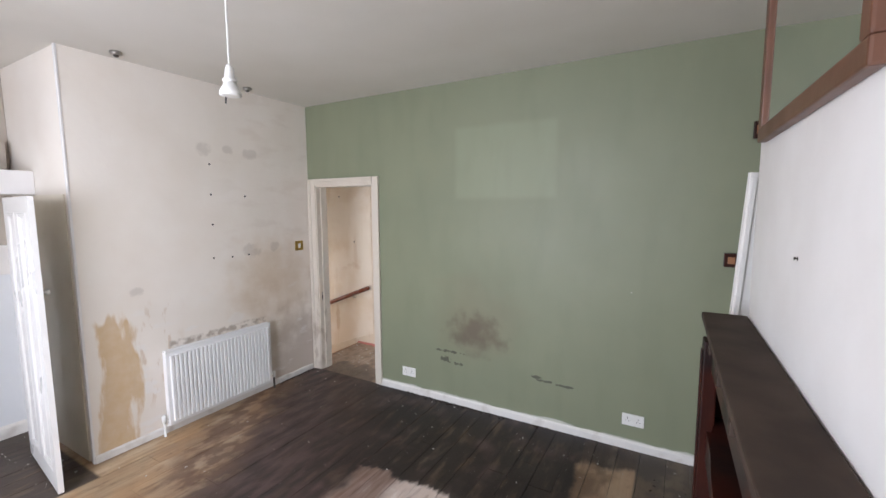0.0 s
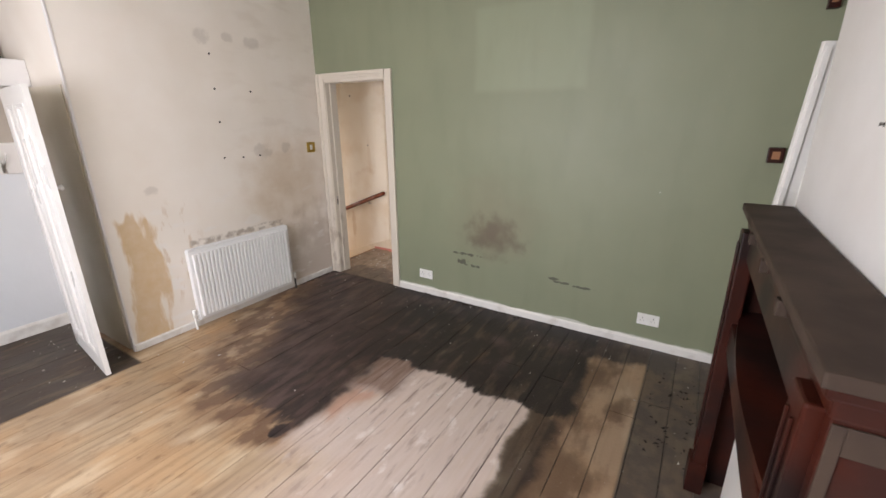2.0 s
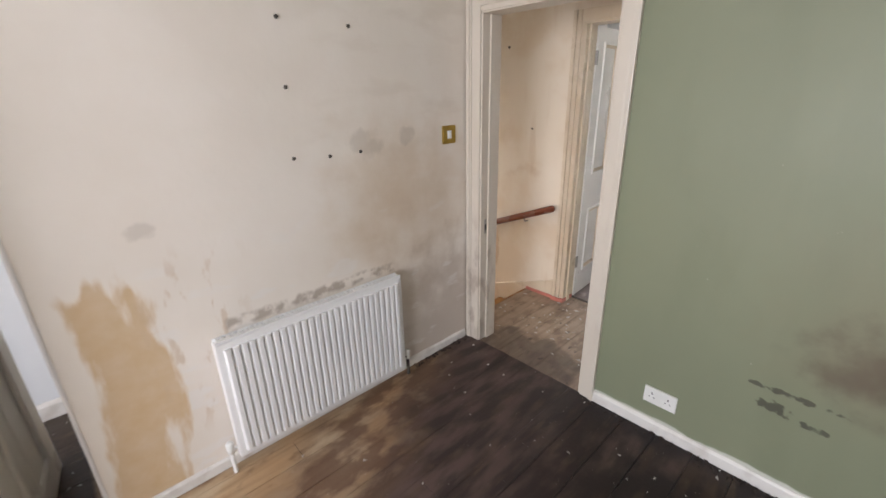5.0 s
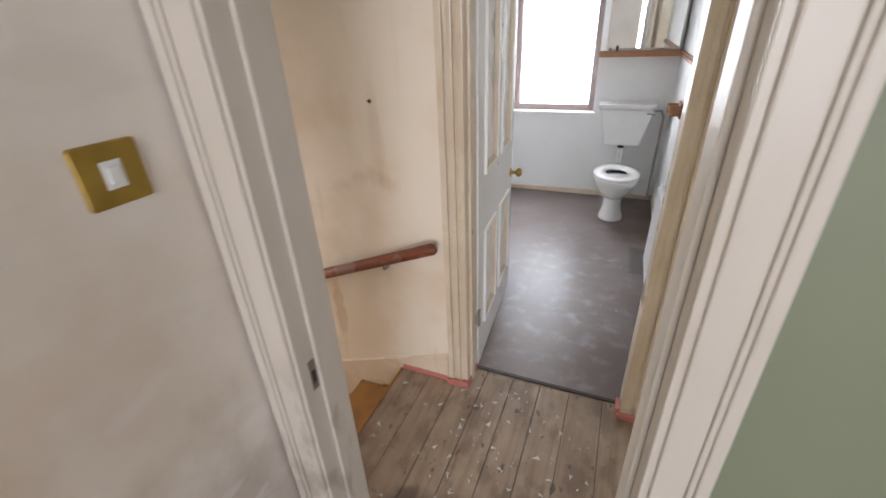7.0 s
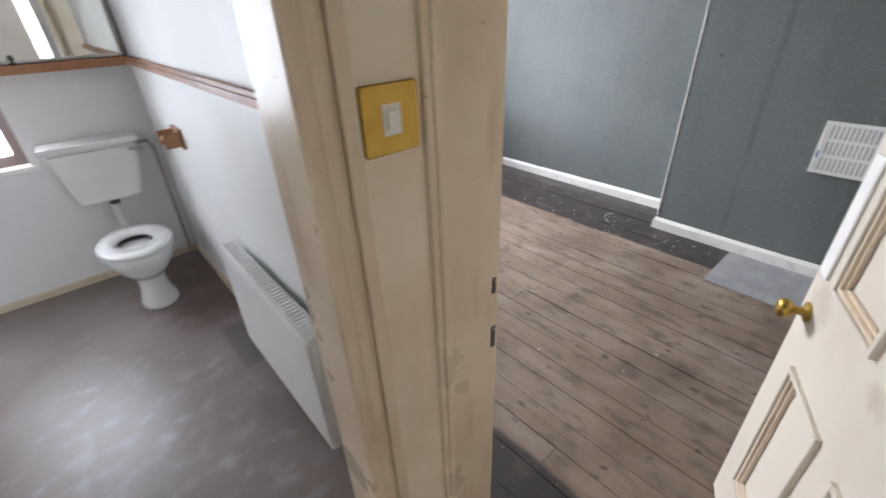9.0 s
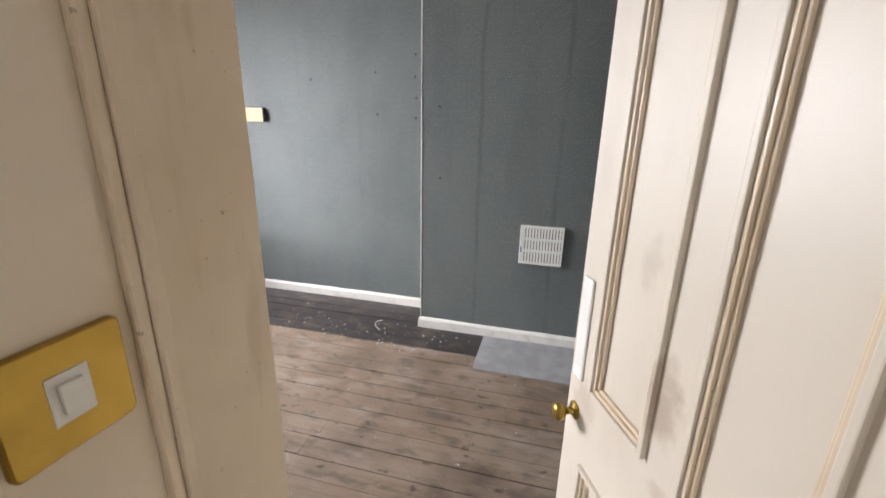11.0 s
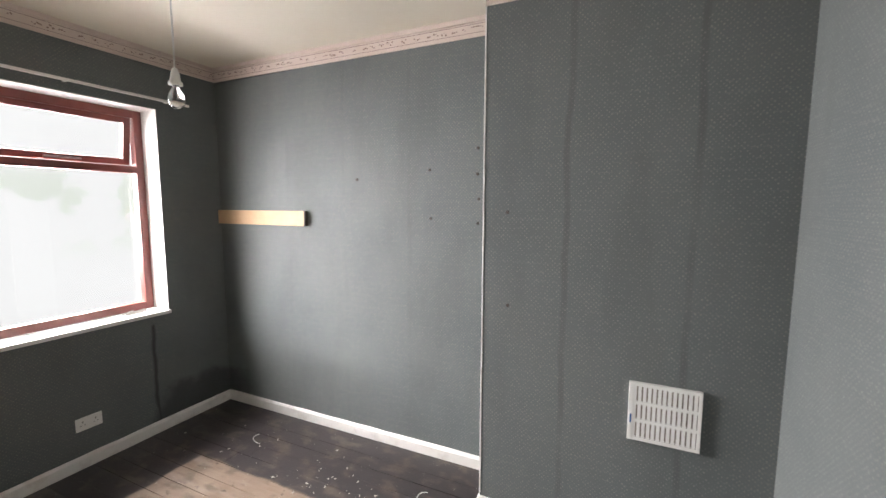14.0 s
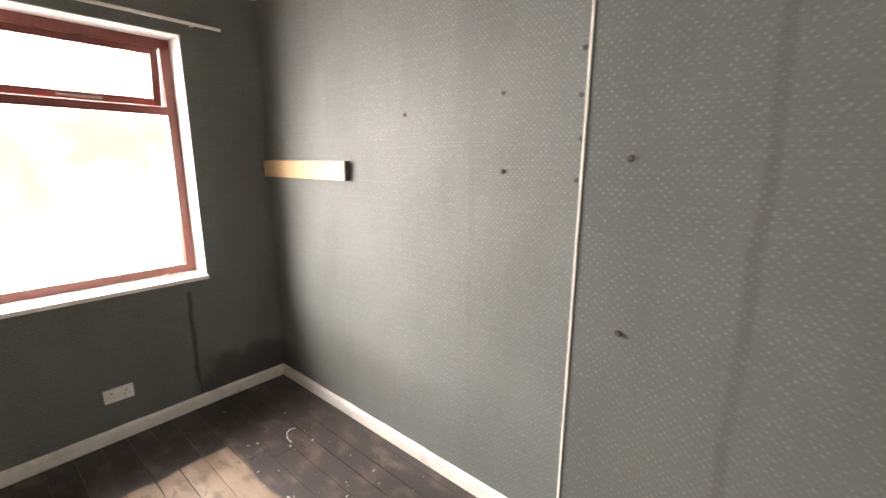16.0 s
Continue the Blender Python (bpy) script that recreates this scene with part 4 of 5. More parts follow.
# ---- radiators ----
def radiator(name, label, m, length, z0, z1, ridges, depth=0.06):
    """Along +x from 0, standing off the wall at y = 0, front towards +y."""
    ob = thing(name, label, "radiator", m=m)
    bm = boxes((0, 0.03, z0, length, 0.03 + depth - 0.012, z1), bevel=0.006)
    part("body", bm, METAL_WHITE, ob)
    bm = bmesh.new()
    if ridges:
        step = (length - 0.05) / ridges
        for k in range(ridges):
            x = 0.025 + step * (k + 0.5)
            ring = [(x - step * 0.44, 0.0), (x - step * 0.26, 0.014), (x + step * 0.26, 0.014), (x + step * 0.44, 0.0)]
            lo = [bm.verts.new((px, 0.03 + depth - 0.012 + py, z0 + 0.03)) for px, py in ring]
            hi = [bm.verts.new((px, 0.03 + depth - 0.012 + py, z1 - 0.03)) for px, py in ring]
            for q in range(3):
                bm.faces.new((lo[q], lo[q + 1], hi[q + 1], hi[q]))
            bm.faces.new(hi)
            bm.faces.new(lo[::-1])
        part("ribs", bm, METAL_WHITE, ob)
    else:
        part("front_panel", boxes((0.004, 0.03 + depth - 0.012, z0 + 0.004, length - 0.004, 0.03 + depth, z1 - 0.01), bevel=0.004), METAL_WHITE, ob)
    grille = part("top_grille", boxes((0.004, 0.032, z1 + 0.001, length - 0.004, 0.036, z1 + 0.012), (0.004, 0.03 + depth - 0.018, z1 + 0.001, length - 0.004, 0.03 + depth - 0.012, z1 + 0.012)), METAL_WHITE, ob)
    bm = bmesh.new()
    for k in range(int(length / 0.022)):
        box(bm, 0.01 + k * 0.022, 0.036, z1 + 0.001, 0.02 + k * 0.022, 0.03 + depth - 0.018, z1 + 0.009)
    part("slats", bm, METAL_WHITE, grille)
    for x, s in ((-0.03, -1), (length + 0.03, 1)):
        bm = bmesh.new()
        rod(bm, (x, 0.055, 0.0), (x, 0.055, z0 + 0.05), 0.009)
        rod(bm, (x, 0.055, z0 + 0.05), (x - s * 0.05, 0.055, z0 + 0.05), 0.008)
        pipe = part("pipe", bm, DARK if s < 0 else METAL_WHITE, ob, "old painted pipe tail")
        part("valve", lathe([(0.014, 0), (0.016, 0.02), (0.017, 0.05), (0.010, 0.06)], 14, m=Matrix.Translation((x, 0.055, z0 + 0.035))), PLASTIC, pipe, "white valve cap")
    for x in (0.15, length - 0.15):
        part("bracket", boxes((x, 0, z0 + 0.1, x + 0.03, 0.03, z1 - 0.1)), METAL_WHITE, ob)
    return ob


radiator("radiator", "white ribbed panel radiator under damp stains", pose(0.0, -0.600, 0, 0, 0, -90), 0.935, 0.075, 0.655, 27)
radiator("radiator", "plain white convector radiator on the bathroom wall", pose(1.10, 1.46, 0, 0, 0, 90), 0.87, 0.07, 0.605, 0, 0.07)


# ---- switches and sockets ----
def brass_switch(m, label):
    ob = thing("light_switch", label, "light switch", "brass switches", m)
    rim_ = [(sx * 0.043 + 0.006 * math.cos(a), sz * 0.043 + 0.006 * math.sin(a)) for sx, sz, q in ((1, 1, 0), (-1, 1, 1), (-1, -1, 2), (1, -1, 3)) for a in (math.pi / 2 * (q + f) for f in (0, 0.33, 0.67, 1))]
    bm = bmesh.new()
    rings = [[bm.verts.new((px * k, py, pz * k)) for px, pz in rim_] for k, py in ((1.0, 0.0), (1.0, 0.0065), (0.965, 0.008))]
    for lo, hi in zip(rings, rings[1:]):
        for k in range(len(lo)):
            q = (k + 1) % len(lo)
            bm.faces.new((lo[k], lo[q], hi[q], hi[k]))
    bm.faces.new(rings[-1])
    bm.faces.new(rings[0][::-1])
    part("plate", bm, BRASS, ob, "tarnished square brass plate")
    insert = part("insert", boxes((-0.016, 0.006, -0.022, 0.016, 0.009, 0.022), bevel=0.001), PLASTIC, ob, "white plastic insert")
    part("rocker", boxes((-0.009, 0.008, -0.014, 0.009, 0.013, 0.014), bevel=0.002), PLASTIC, insert)


brass_switch(pose(0.0, -0.152, 1.358, 0, 0, -90), "square brass light switch on stained plaster")
brass_switch(pose(1.043, 0.945, 1.352, 0, 0, 180), "square brass light switch on the cream pier")


def socket(m, label):
    ob = thing("wall_socket", label, "socket", "double sockets", m)
    part("plate", boxes((-0.073, 0, -0.043, 0.073, 0.010, 0.043), bevel=0.004), PLASTIC, ob)
    for x in (-0.036, 0.036):
        bm = bmesh.new()
        box(bm, x - 0.003, 0.0095, 0.008, x + 0.003, 0.0106, 0.018)
        box(bm, x - 0.014, 0.0095, -0.010, x - 0.007, 0.0106, -0.006)
        box(bm, x + 0.007, 0.0095, -0.010, x + 0.014, 0.0106, -0.006)
        part("pin_holes", bm, DARK, ob, "dark pin holes")
        part("rocker", boxes((x * 0.35 - 0.006, 0.0095, 0.020, x * 0.35 + 0.006, 0.0135, 0.034), bevel=0.001), PLASTIC, ob)


socket(pose(1.262, 0.0, 0.20, 0, 0, 180), "white double socket low on the green wall")
socket(pose(3.200, 0.0, 0.222, 0, 0, 180), "white double socket low on the green wall")
socket(pose(3.03, 3.96, 0.29, 0, 0, 180), "white double socket on dark wallpaper")


# ---- pendants ----
def pendant(x, y, z, top, label, clear):
    ob = thing("pendant_light", label, "pendant light", m=pose(x, y, top))
    part("flex", rod(bmesh.new(), (0, 0, 0), (0, 0, z - top + 0.09), 0.0035, seg=8), PLASTIC, ob, "thin white flex")
    part("rose", lathe([(0.045, 0), (0.044, -0.012), (0.020, -0.022)], 20), PLASTIC, ob)
    part("holder", lathe([(0.010, 0.095), (0.016, 0.075), (0.019, 0.045), (0.026, 0.040), (0.026, 0.030), (0.020, 0.028)], 20, m=Matrix.Translation((0, 0, z - top))), PLASTIC, ob, "white lamp holder")
    if clear:
        bulb = part("bulb", lathe([(0.012, 0.03), (0.016, 0.015), (0.028, -0.008), (0.032, -0.028), (0.026, -0.050), (0.012, -0.062), (0.002, -0.064)], 24, m=Matrix.Translation((0, 0, z - top))), GLASS, ob, "clear glass bulb")
        part("filament", rod(rod(bmesh.new(), (-0.008, 0, z - top + 0.02), (-0.012, 0, z - top - 0.025), 0.0012, seg=6), (0.008, 0, z - top + 0.02), (0.012, 0, z - top - 0.025), 0.0012, seg=6), STEEL, bulb)
    else:
        part("skirt", lathe([(0.020, 0.03), (0.038, -0.005), (0.040, -0.02), (0.028, -0.022)], 24, m=Matrix.Translation((0, 0, z - top))), PLASTIC, ob, "white flared shade ring")
        part("flex_tail", rod(bmesh.new(), (-0.03, 0, z - top - 0.02), (-0.034, 0, z - top - 0.045), 0.003, seg=6), DARK, ob)


pendant(1.90, -2.11, 2.21, H, "bare white lamp holder on a thin flex", False)
pendant(2.79, 2.50, 2.16, HB, "bare clear bulb on a thin white flex", True)


def ceiling_cap(x, y):
    ob = thing("ceiling_cap", "grey-brown metal cap on the ceiling", "ceiling cap", "ceiling caps", pose(x, y, H))
    part("ring", lathe([(0.034, 0), (0.036, -0.012), (0.030, -0.022)], 20), STEEL, ob)
    part("hub", lathe([(0.016, -0.022), (0.016, -0.030), (0.008, -0.034)], 14), DARK, ob)


ceiling_cap(0.155, -1.73)
ceiling_cap(0.131, -0.755)


# ---- nails ----
def nail(m, label, r=0.005):
    ob = thing("wall_nail", label, "nail", "fixings in the walls", m)
    part("shank", rod(bmesh.new(), (0, -0.002, 0), (0, 0.006, 0.001), r * 0.6, seg=8), DARK, ob)
    part("head", rod(bmesh.new(), (0, 0.005, 0.001), (0, 0.008, 0.0015), r * 1.4, seg=10), DARK, ob)
    part("scar", lathe([(r * 2.0, 0.0), (r * 1.7, 0.0015)], 7, m=Matrix.Rotation(radians(-90), 4, "X")), DARK, ob, "dark hole in the plaster")


for ny, nz in ((-1.052, 2.116), (-1.054, 1.864), (-1.056, 1.613), (-0.741, 1.854), (-0.895, 1.321), (-0.734, 1.325), (-1.064, 1.33)):
    nail(pose(0, ny, nz, 0, 0, -90), "dark fixing in off-white plaster", 0.0045)
for ny, nz in ((1.66, 2.05), (1.662, 1.895), (1.652, 1.743), (1.657, 1.595), (1.987, 1.929), (1.979, 1.62), (2.554, 1.88)):
    nail(pose(4.07, ny, nz, 0, 0, 90), "dark wall plug in grey wallpaper", 0.005)
for ny, nz in ((1.372, 1.672), (1.361, 1.188)):
    nail(pose(3.73, ny, nz, 0, 0, 90), "bent nail in dark wallpaper", 0.005)
nail(pose(-0.40, 0.875, 1.88, 0, 0, 180), "dark nail in the cream hall wall")
nail(pose(-0.16, 0.875, 1.31, 0, 0, 180), "dark nail in the cream hall wall", 0.004)
nail(pose(3.7035, -1.75, 1.62, 0, 0, 90), "small nail hole in white plaster", 0.003)


# ---- fire surround ----
fs = thing("fire_surround", "dusty dark mahogany fire surround against the breast", "fire surround", m=pose(3.688, -1.10, 0, 0, 0, 1.2))
D, LN = -0.160, -1.31
part("mantel_shelf", boxes((D, LN, 1.285, -0.002, 0.0, 1.312), bevel=0.005), DUSTY, fs, "dust-covered mantel shelf")
part("cornice", boxes((D + 0.012, LN + 0.012, 1.262, -0.002, -0.012, 1.285), bevel=0.006), MAHOGANY, fs)
part("cornice", boxes((D + 0.026, LN + 0.026, 1.225, -0.002, -0.026, 1.262), bevel=0.006), MAHOGANY, fs)
part("end_panel", boxes((D + 0.03, LN + 0.03, 0.0, -0.002, LN + 0.055, 1.225), bevel=0.003), MAHOGANY, fs, "red polished end panel")
part("end_panel", boxes((D + 0.03, -0.055, 0.0, -0.002, -0.03, 1.225), bevel=0.003), MAHOGANY, fs)
y1 = LN + 0.03
part("end_moulding", boxes((D + 0.032, y1 - 0.005, 0.02, D + 0.050, y1, 1.22), (-0.022, y1 - 0.005, 0.02, -0.004, y1, 1.22), (D + 0.050, y1 - 0.005, 1.17, -0.022, y1, 1.22), (D + 0.050, y1 - 0.005, 0.02, -0.022, y1, 0.14), bevel=0.002), DUSTY, fs, "dark worn edge moulding")
for y0 in (-0.15, LN + 0.055):
    leg = part("leg", boxes((D + 0.004, y0, 0.0, D + 0.055, y0 + 0.085, 1.225), bevel=0.006), MAHOGANY, fs)
    part("plinth", boxes((D - 0.012, y0 - 0.006, 0.0, D + 0.058, y0 + 0.091, 0.16), bevel=0.005), MAHOGANY, leg)
    part("flute", boxes((D - 0.002, y0 + 0.02, 0.2, D + 0.0035, y0 + 0.028, 1.18), (D - 0.002, y0 + 0.056, 0.2, D + 0.0035, y0 + 0.064, 1.18), bevel=0.002), MAHOGANY, leg)
part("back_panel", boxes((-0.022, LN + 0.055, 0.86, -0.004, -0.055, 1.225)), MAHOGANY, fs, "glossy red back board")
bm = bmesh.new()
n = 18
lo, hi = [], []
for k in range(n + 1):
    y = LN + 0.06 + (-0.12 - LN) * k / n
    bow = 0.045 * math.sin(math.pi * k / n)
    for lst, z in ((lo, 0.86), (hi, 0.885)):
        lst.append((bm.verts.new((D + 0.06 - bow, y, z)), bm.verts.new((-0.01, y, z))))
for k in range(n):
    bm.faces.new((hi[k][0], hi[k + 1][0], hi[k + 1][1], hi[k][1]))
    bm.faces.new((lo[k][1], lo[k + 1][1], lo[k + 1][0], lo[k][0]))
    bm.faces.new((lo[k][0], lo[k + 1][0], hi[k + 1][0], hi[k][0]))
part("bowed_shelf", bm, MAHOGANY, fs, "bow-fronted polished shelf")
part("apron", boxes((D + 0.03, LN + 0.15, 1.12, D + 0.045, -0.15, 1.225), bevel=0.004), MAHOGANY, fs)
for y in (-0.32, -0.62, -0.92):
    part("bracket", boxes((D + 0.006, y, 1.225, D + 0.03, y + 0.03, 1.262), bevel=0.004), DUSTY, fs)
part("lower_rail", boxes((D + 0.03, LN + 0.15, 0.74, D + 0.048, -0.15, 0.86), bevel=0.004), MAHOGANY, fs)
fb = thing("fire_board", "white painted board closing the fireplace", "board", m=pose(3.660, -1.78, 0, 0, 0, 1.2))
part("sheet", boxes((-0.012, -0.45, 0, 0.012, 0.40, 0.72), bevel=0.003), WHITE_GLOSS, fb)
part("batten", boxes((-0.022, -0.45, 0, -0.012, 0.40, 0.09), bevel=0.003), WHITE_GLOSS, fb)

mirror = thing("wall_mirror", "large wall mirror in a brown wooden frame", "mirror", m=pose(3.692, -1.22, 1.985, 0, 0, 1.2))
part("glass", boxes((-0.018, -0.93, 0.045, -0.012, -0.045, 0.75)), MIRROR, mirror, "silvered mirror glass")
for span in ((-0.030, -0.98, 0.0, 0, 0.0, 0.05), (-0.030, -0.98, 0.745, 0, 0.0, 0.795), (-0.030, -0.05, 0.05, 0, 0.0, 0.745), (-0.030, -0.98, 0.05, 0, -0.93, 0.745)):
    part("frame_rail", boxes(span, bevel=0.006), FRAME_WOOD, mirror)

for k, (bx, by) in enumerate(((3.632, -0.86), (3.70, -0.79))):
    wb = thing("white_board", "white painted moulded board leaning in the alcove", "board", m=pose(bx, by, 0, 0, 3.2, -15) @ pose(0, 0, 0, 0, 0, -58))
    part("plank", boxes((-0.012, -0.056, 0, 0.012, 0.056, 1.90 - 0.10 * k), bevel=0.003), WHITE_GLOSS, wb)
    part("moulding", boxes((0.012, -0.052, 0.0, 0.022, -0.030, 1.88 - 0.10 * k), (0.012, 0.012, 0.0, 0.019, 0.030, 1.88 - 0.10 * k), bevel=0.003), WHITE_GLOSS, wb)
    part("edge_moulding", boxes((-0.022, -0.052, 0.0, -0.012, -0.030, 1.88 - 0.10 * k), (-0.019, 0.012, 0.0, -0.012, 0.030, 1.88 - 0.10 * k), bevel=0.003), WHITE_GLOSS, wb)
for bx, bz, w, h in ((3.715, 1.415, 0.075, 0.085), (3.81, 2.20, 0.05, 0.10)):
    blk = thing("wood_block", "dark brown wooden fixing block on the green wall", "wood block", m=pose(bx, 0, bz))
    part("block", boxes((-w / 2, -0.045, -h / 2, w / 2, 0, h / 2), bevel=0.004), MAHOGANY, blk)
    part("end_grain", boxes((-w / 4, -0.048, -h / 4, w / 4, -0.045, h / 4)), BROWN_TRIM, blk)

# ---- hall and stairs ----
stairs = thing("staircase", "worn brown stairs going down beside the wall", "stairs", m=pose(-0.13, 0.16, 0))
for k in range(1, 8):
    z = -0.175 * k
    tread = part("tread", boxes((-0.26 * k - 0.02, 0, z - 0.03, -0.26 * (k - 1), 0.712, z), bevel=0.006), STAIR, stairs)
    part("riser", boxes((-0.26 * (k - 1) - 0.02, 0, z, -0.26 * (k - 1) - 0.002, 0.712, z + 0.145)), STAIR, tread)
part("nosing", boxes((-0.015, 0, -0.028, 0.0, 0.712, 0.0), bevel=0.005), STAIR, stairs)
bm = bmesh.new()
pts = [(0.25, 0.0), (0.25, 0.160), (-2.05, -0.70), (-2.05, -0.95), (-0.25, -0.28), (-0.02, -0.05), (-0.02, 0.0)]
front = [bm.verts.new((x, 0.700, z)) for x, z in pts]
back = [bm.verts.new((x, 0.714, z)) for x, z in pts]
bm.faces.new(front)
bm.faces.new(back[::-1])
for k in range(len(pts)):
    q = (k + 1) % len(pts)
    bm.faces.new((front[k], front[q], back[q], back[k]))
part("wall_string", bm, OLD_GLOSS, stairs, "cream painted wall string")
hr = thing("handrail", "varnished red-brown wooden handrail on the wall", "handrail")
a, b = Vector((0.085, 0.825, 0.745)), Vector((-1.95, 0.825, -0.055))
bm = rod(bmesh.new(), a, b, 0.026, seg=16)
bmesh.ops.create_uvsphere(bm, u_segments=12, v_segments=8, radius=0.026, matrix=Matrix.Translation(a))
part("rail", bm, RAIL_WOOD, hr)
for f in (0.12, 0.5, 0.85):
    p = a.lerp(b, f)
    part("bracket", rod(rod(bmesh.new(), p, p + Vector((0, 0.01, -0.05)), 0.006, seg=8), p + Vector((0, 0.01, -0.05)), p + Vector((0, 0.05, -0.055)), 0.006, seg=8), STEEL, hr, "small metal rail bracket")

# ---- bathroom ----
wc = thing("toilet", "white low-level ceramic toilet with plastic cistern", "toilet", m=pose(0.745, 3.18, 0))
part("pedestal", lathe([(0.115, 0), (0.108, 0.03), (0.085, 0.10), (0.082, 0.17), (0.11, 0.24)], 28, 0.9, 1.15), CERAMIC, wc)
bowl = part("bowl", lathe([(0.09, 0.20), (0.135, 0.26), (0.172, 0.33), (0.182, 0.375), (0.178, 0.392), (0.150, 0.392), (0.125, 0.33), (0.06, 0.27)], 32, 1.0, 1.30), CERAMIC, wc)
part("rim", lathe([(0.180, 0.392), (0.186, 0.396), (0.184, 0.410), (0.150, 0.414), (0.092, 0.410), (0.087, 0.396)], 32, 1.0, 1.30, caps=False), CERAMIC, bowl, "open white seat ring")
# disc added just under the seat so the hole doesn't fall into black shadow
part("bowl_filler", lathe([(0.128, 0.366), (0.125, 0.370)], 24, 1.0, 1.28), CERAMIC, bowl, "white disc added to keep the bowl pale")
part("outlet", rod(bmesh.new(), (0, 0.12, 0.18), (0, 0.515, 0.18), 0.05, seg=16), CERAMIC, wc)
bm = boxes((-0.225, 0.33, 0.535, 0.225, 0.51, 0.875))
for v in bm.verts:
    if v.co.z < 0.7:
        v.co.x *= 0.72
        v.co.y = 0.38 if v.co.y < 0.4 else v.co.y
bmesh.ops.bevel(bm, geom=bm.edges[:], offset=0.02, segments=3, affect="EDGES")
cis = part("cistern", bm, CERAMIC, wc)
part("lid", boxes((-0.235, 0.32, 0.872, 0.235, 0.515, 0.905), bevel=0.010), CERAMIC, cis)
part("lever", rod(bmesh.new(), (0.17, 0.325, 0.835), (0.23, 0.305, 0.83), 0.008, seg=10), STEEL, cis, "chrome flush lever")
part("flush_pipe", rod(bmesh.new(), (0, 0.42, 0.36), (0, 0.42, 0.55), 0.022, seg=14), PLASTIC, wc, "white flush pipe")
part("collar", rod(bmesh.new(), (0, 0.42, 0.515), (0, 0.42, 0.54), 0.030, seg=14), DARK, wc, "black rubber collar")
feed = rod(bmesh.new(), (0.30, 0.49, 0.02), (0.31, 0.49, 0.78), 0.010, seg=10)
rod(feed, (0.31, 0.49, 0.78), (0.285, 0.47, 0.84), 0.010, seg=10)
rod(feed, (0.285, 0.47, 0.84), (0.22, 0.44, 0.835), 0.010, seg=10)
part("feed_pipe", feed, STEEL, wc, "bare grey water pipe")

shelf = thing("bathroom_shelf", "narrow brown wooden shelf across the corner", "shelf", m=pose(0, 0, 0))
part("board", boxes((0.465, 3.60, 1.295, 1.098, 3.698, 1.315), bevel=0.003), BROWN_TRIM, shelf)
part("front_strip", boxes((0.465, 3.586, 1.272, 1.075, 3.60, 1.318), bevel=0.003), BROWN_TRIM, shelf)
setting("dado_rail", boxes((1.078, 1.07, 1.275, 1.098, 3.585, 1.318), (1.070, 1.07, 1.288, 1.078, 3.585, 1.304), bevel=0.003), BROWN_TRIM, "brown wooden rail along the bathroom wall", "rail")
cab = thing("bathroom_cabinet", "mirror-fronted white bathroom cabinet above the shelf", "cabinet", m=pose(0.50, 3.698, 1.32))
part("body", boxes((0, -0.075, 0, 0.58, 0, 0.60), bevel=0.003), WHITE_GLOSS, cab)
for x0 in (0.005, 0.295):
    door = part("door", boxes((x0, -0.090, 0.005, x0 + 0.28, -0.077, 0.595), bevel=0.002), WHITE_GLOSS, cab)
    part("mirror_panel", boxes((x0 + 0.012, -0.093, 0.017, x0 + 0.268, -0.0905, 0.583)), MIRROR, door, "mirror glass panel")
for px, h, mt in ((0.60, 0.045, DARK), (0.545, 0.025, STEEL)):
    orn = thing("ornament", "small dark ornament standing on the brown shelf", "ornament", m=pose(px, 3.602, 1.318))
    part("figure", lathe([(0.012, 0), (0.008, h * 0.3), (0.014, h * 0.6), (0.005, h)], 10), mt, orn)
    part("base", lathe([(0.016, 0), (0.016, 0.004)], 12), mt, orn)
tr = thing("toilet_roll_holder", "brown wooden toilet roll holder on white wall", "roll holder", m=pose(1.10, 2.92, 0.97))
part("back_plate", boxes((-0.016, -0.085, -0.05, -0.001, 0.085, 0.05), bevel=0.004), BROWN_TRIM, tr)
for y in (-0.075, 0.058):
    part("arm", boxes((-0.085, y, -0.035, -0.016, y + 0.018, 0.035), bevel=0.005), BROWN_TRIM, tr)
part("roller", rod(bmesh.new(), (-0.065, -0.06, 0), (-0.065, 0.06, 0), 0.012, seg=12), PINE, tr)


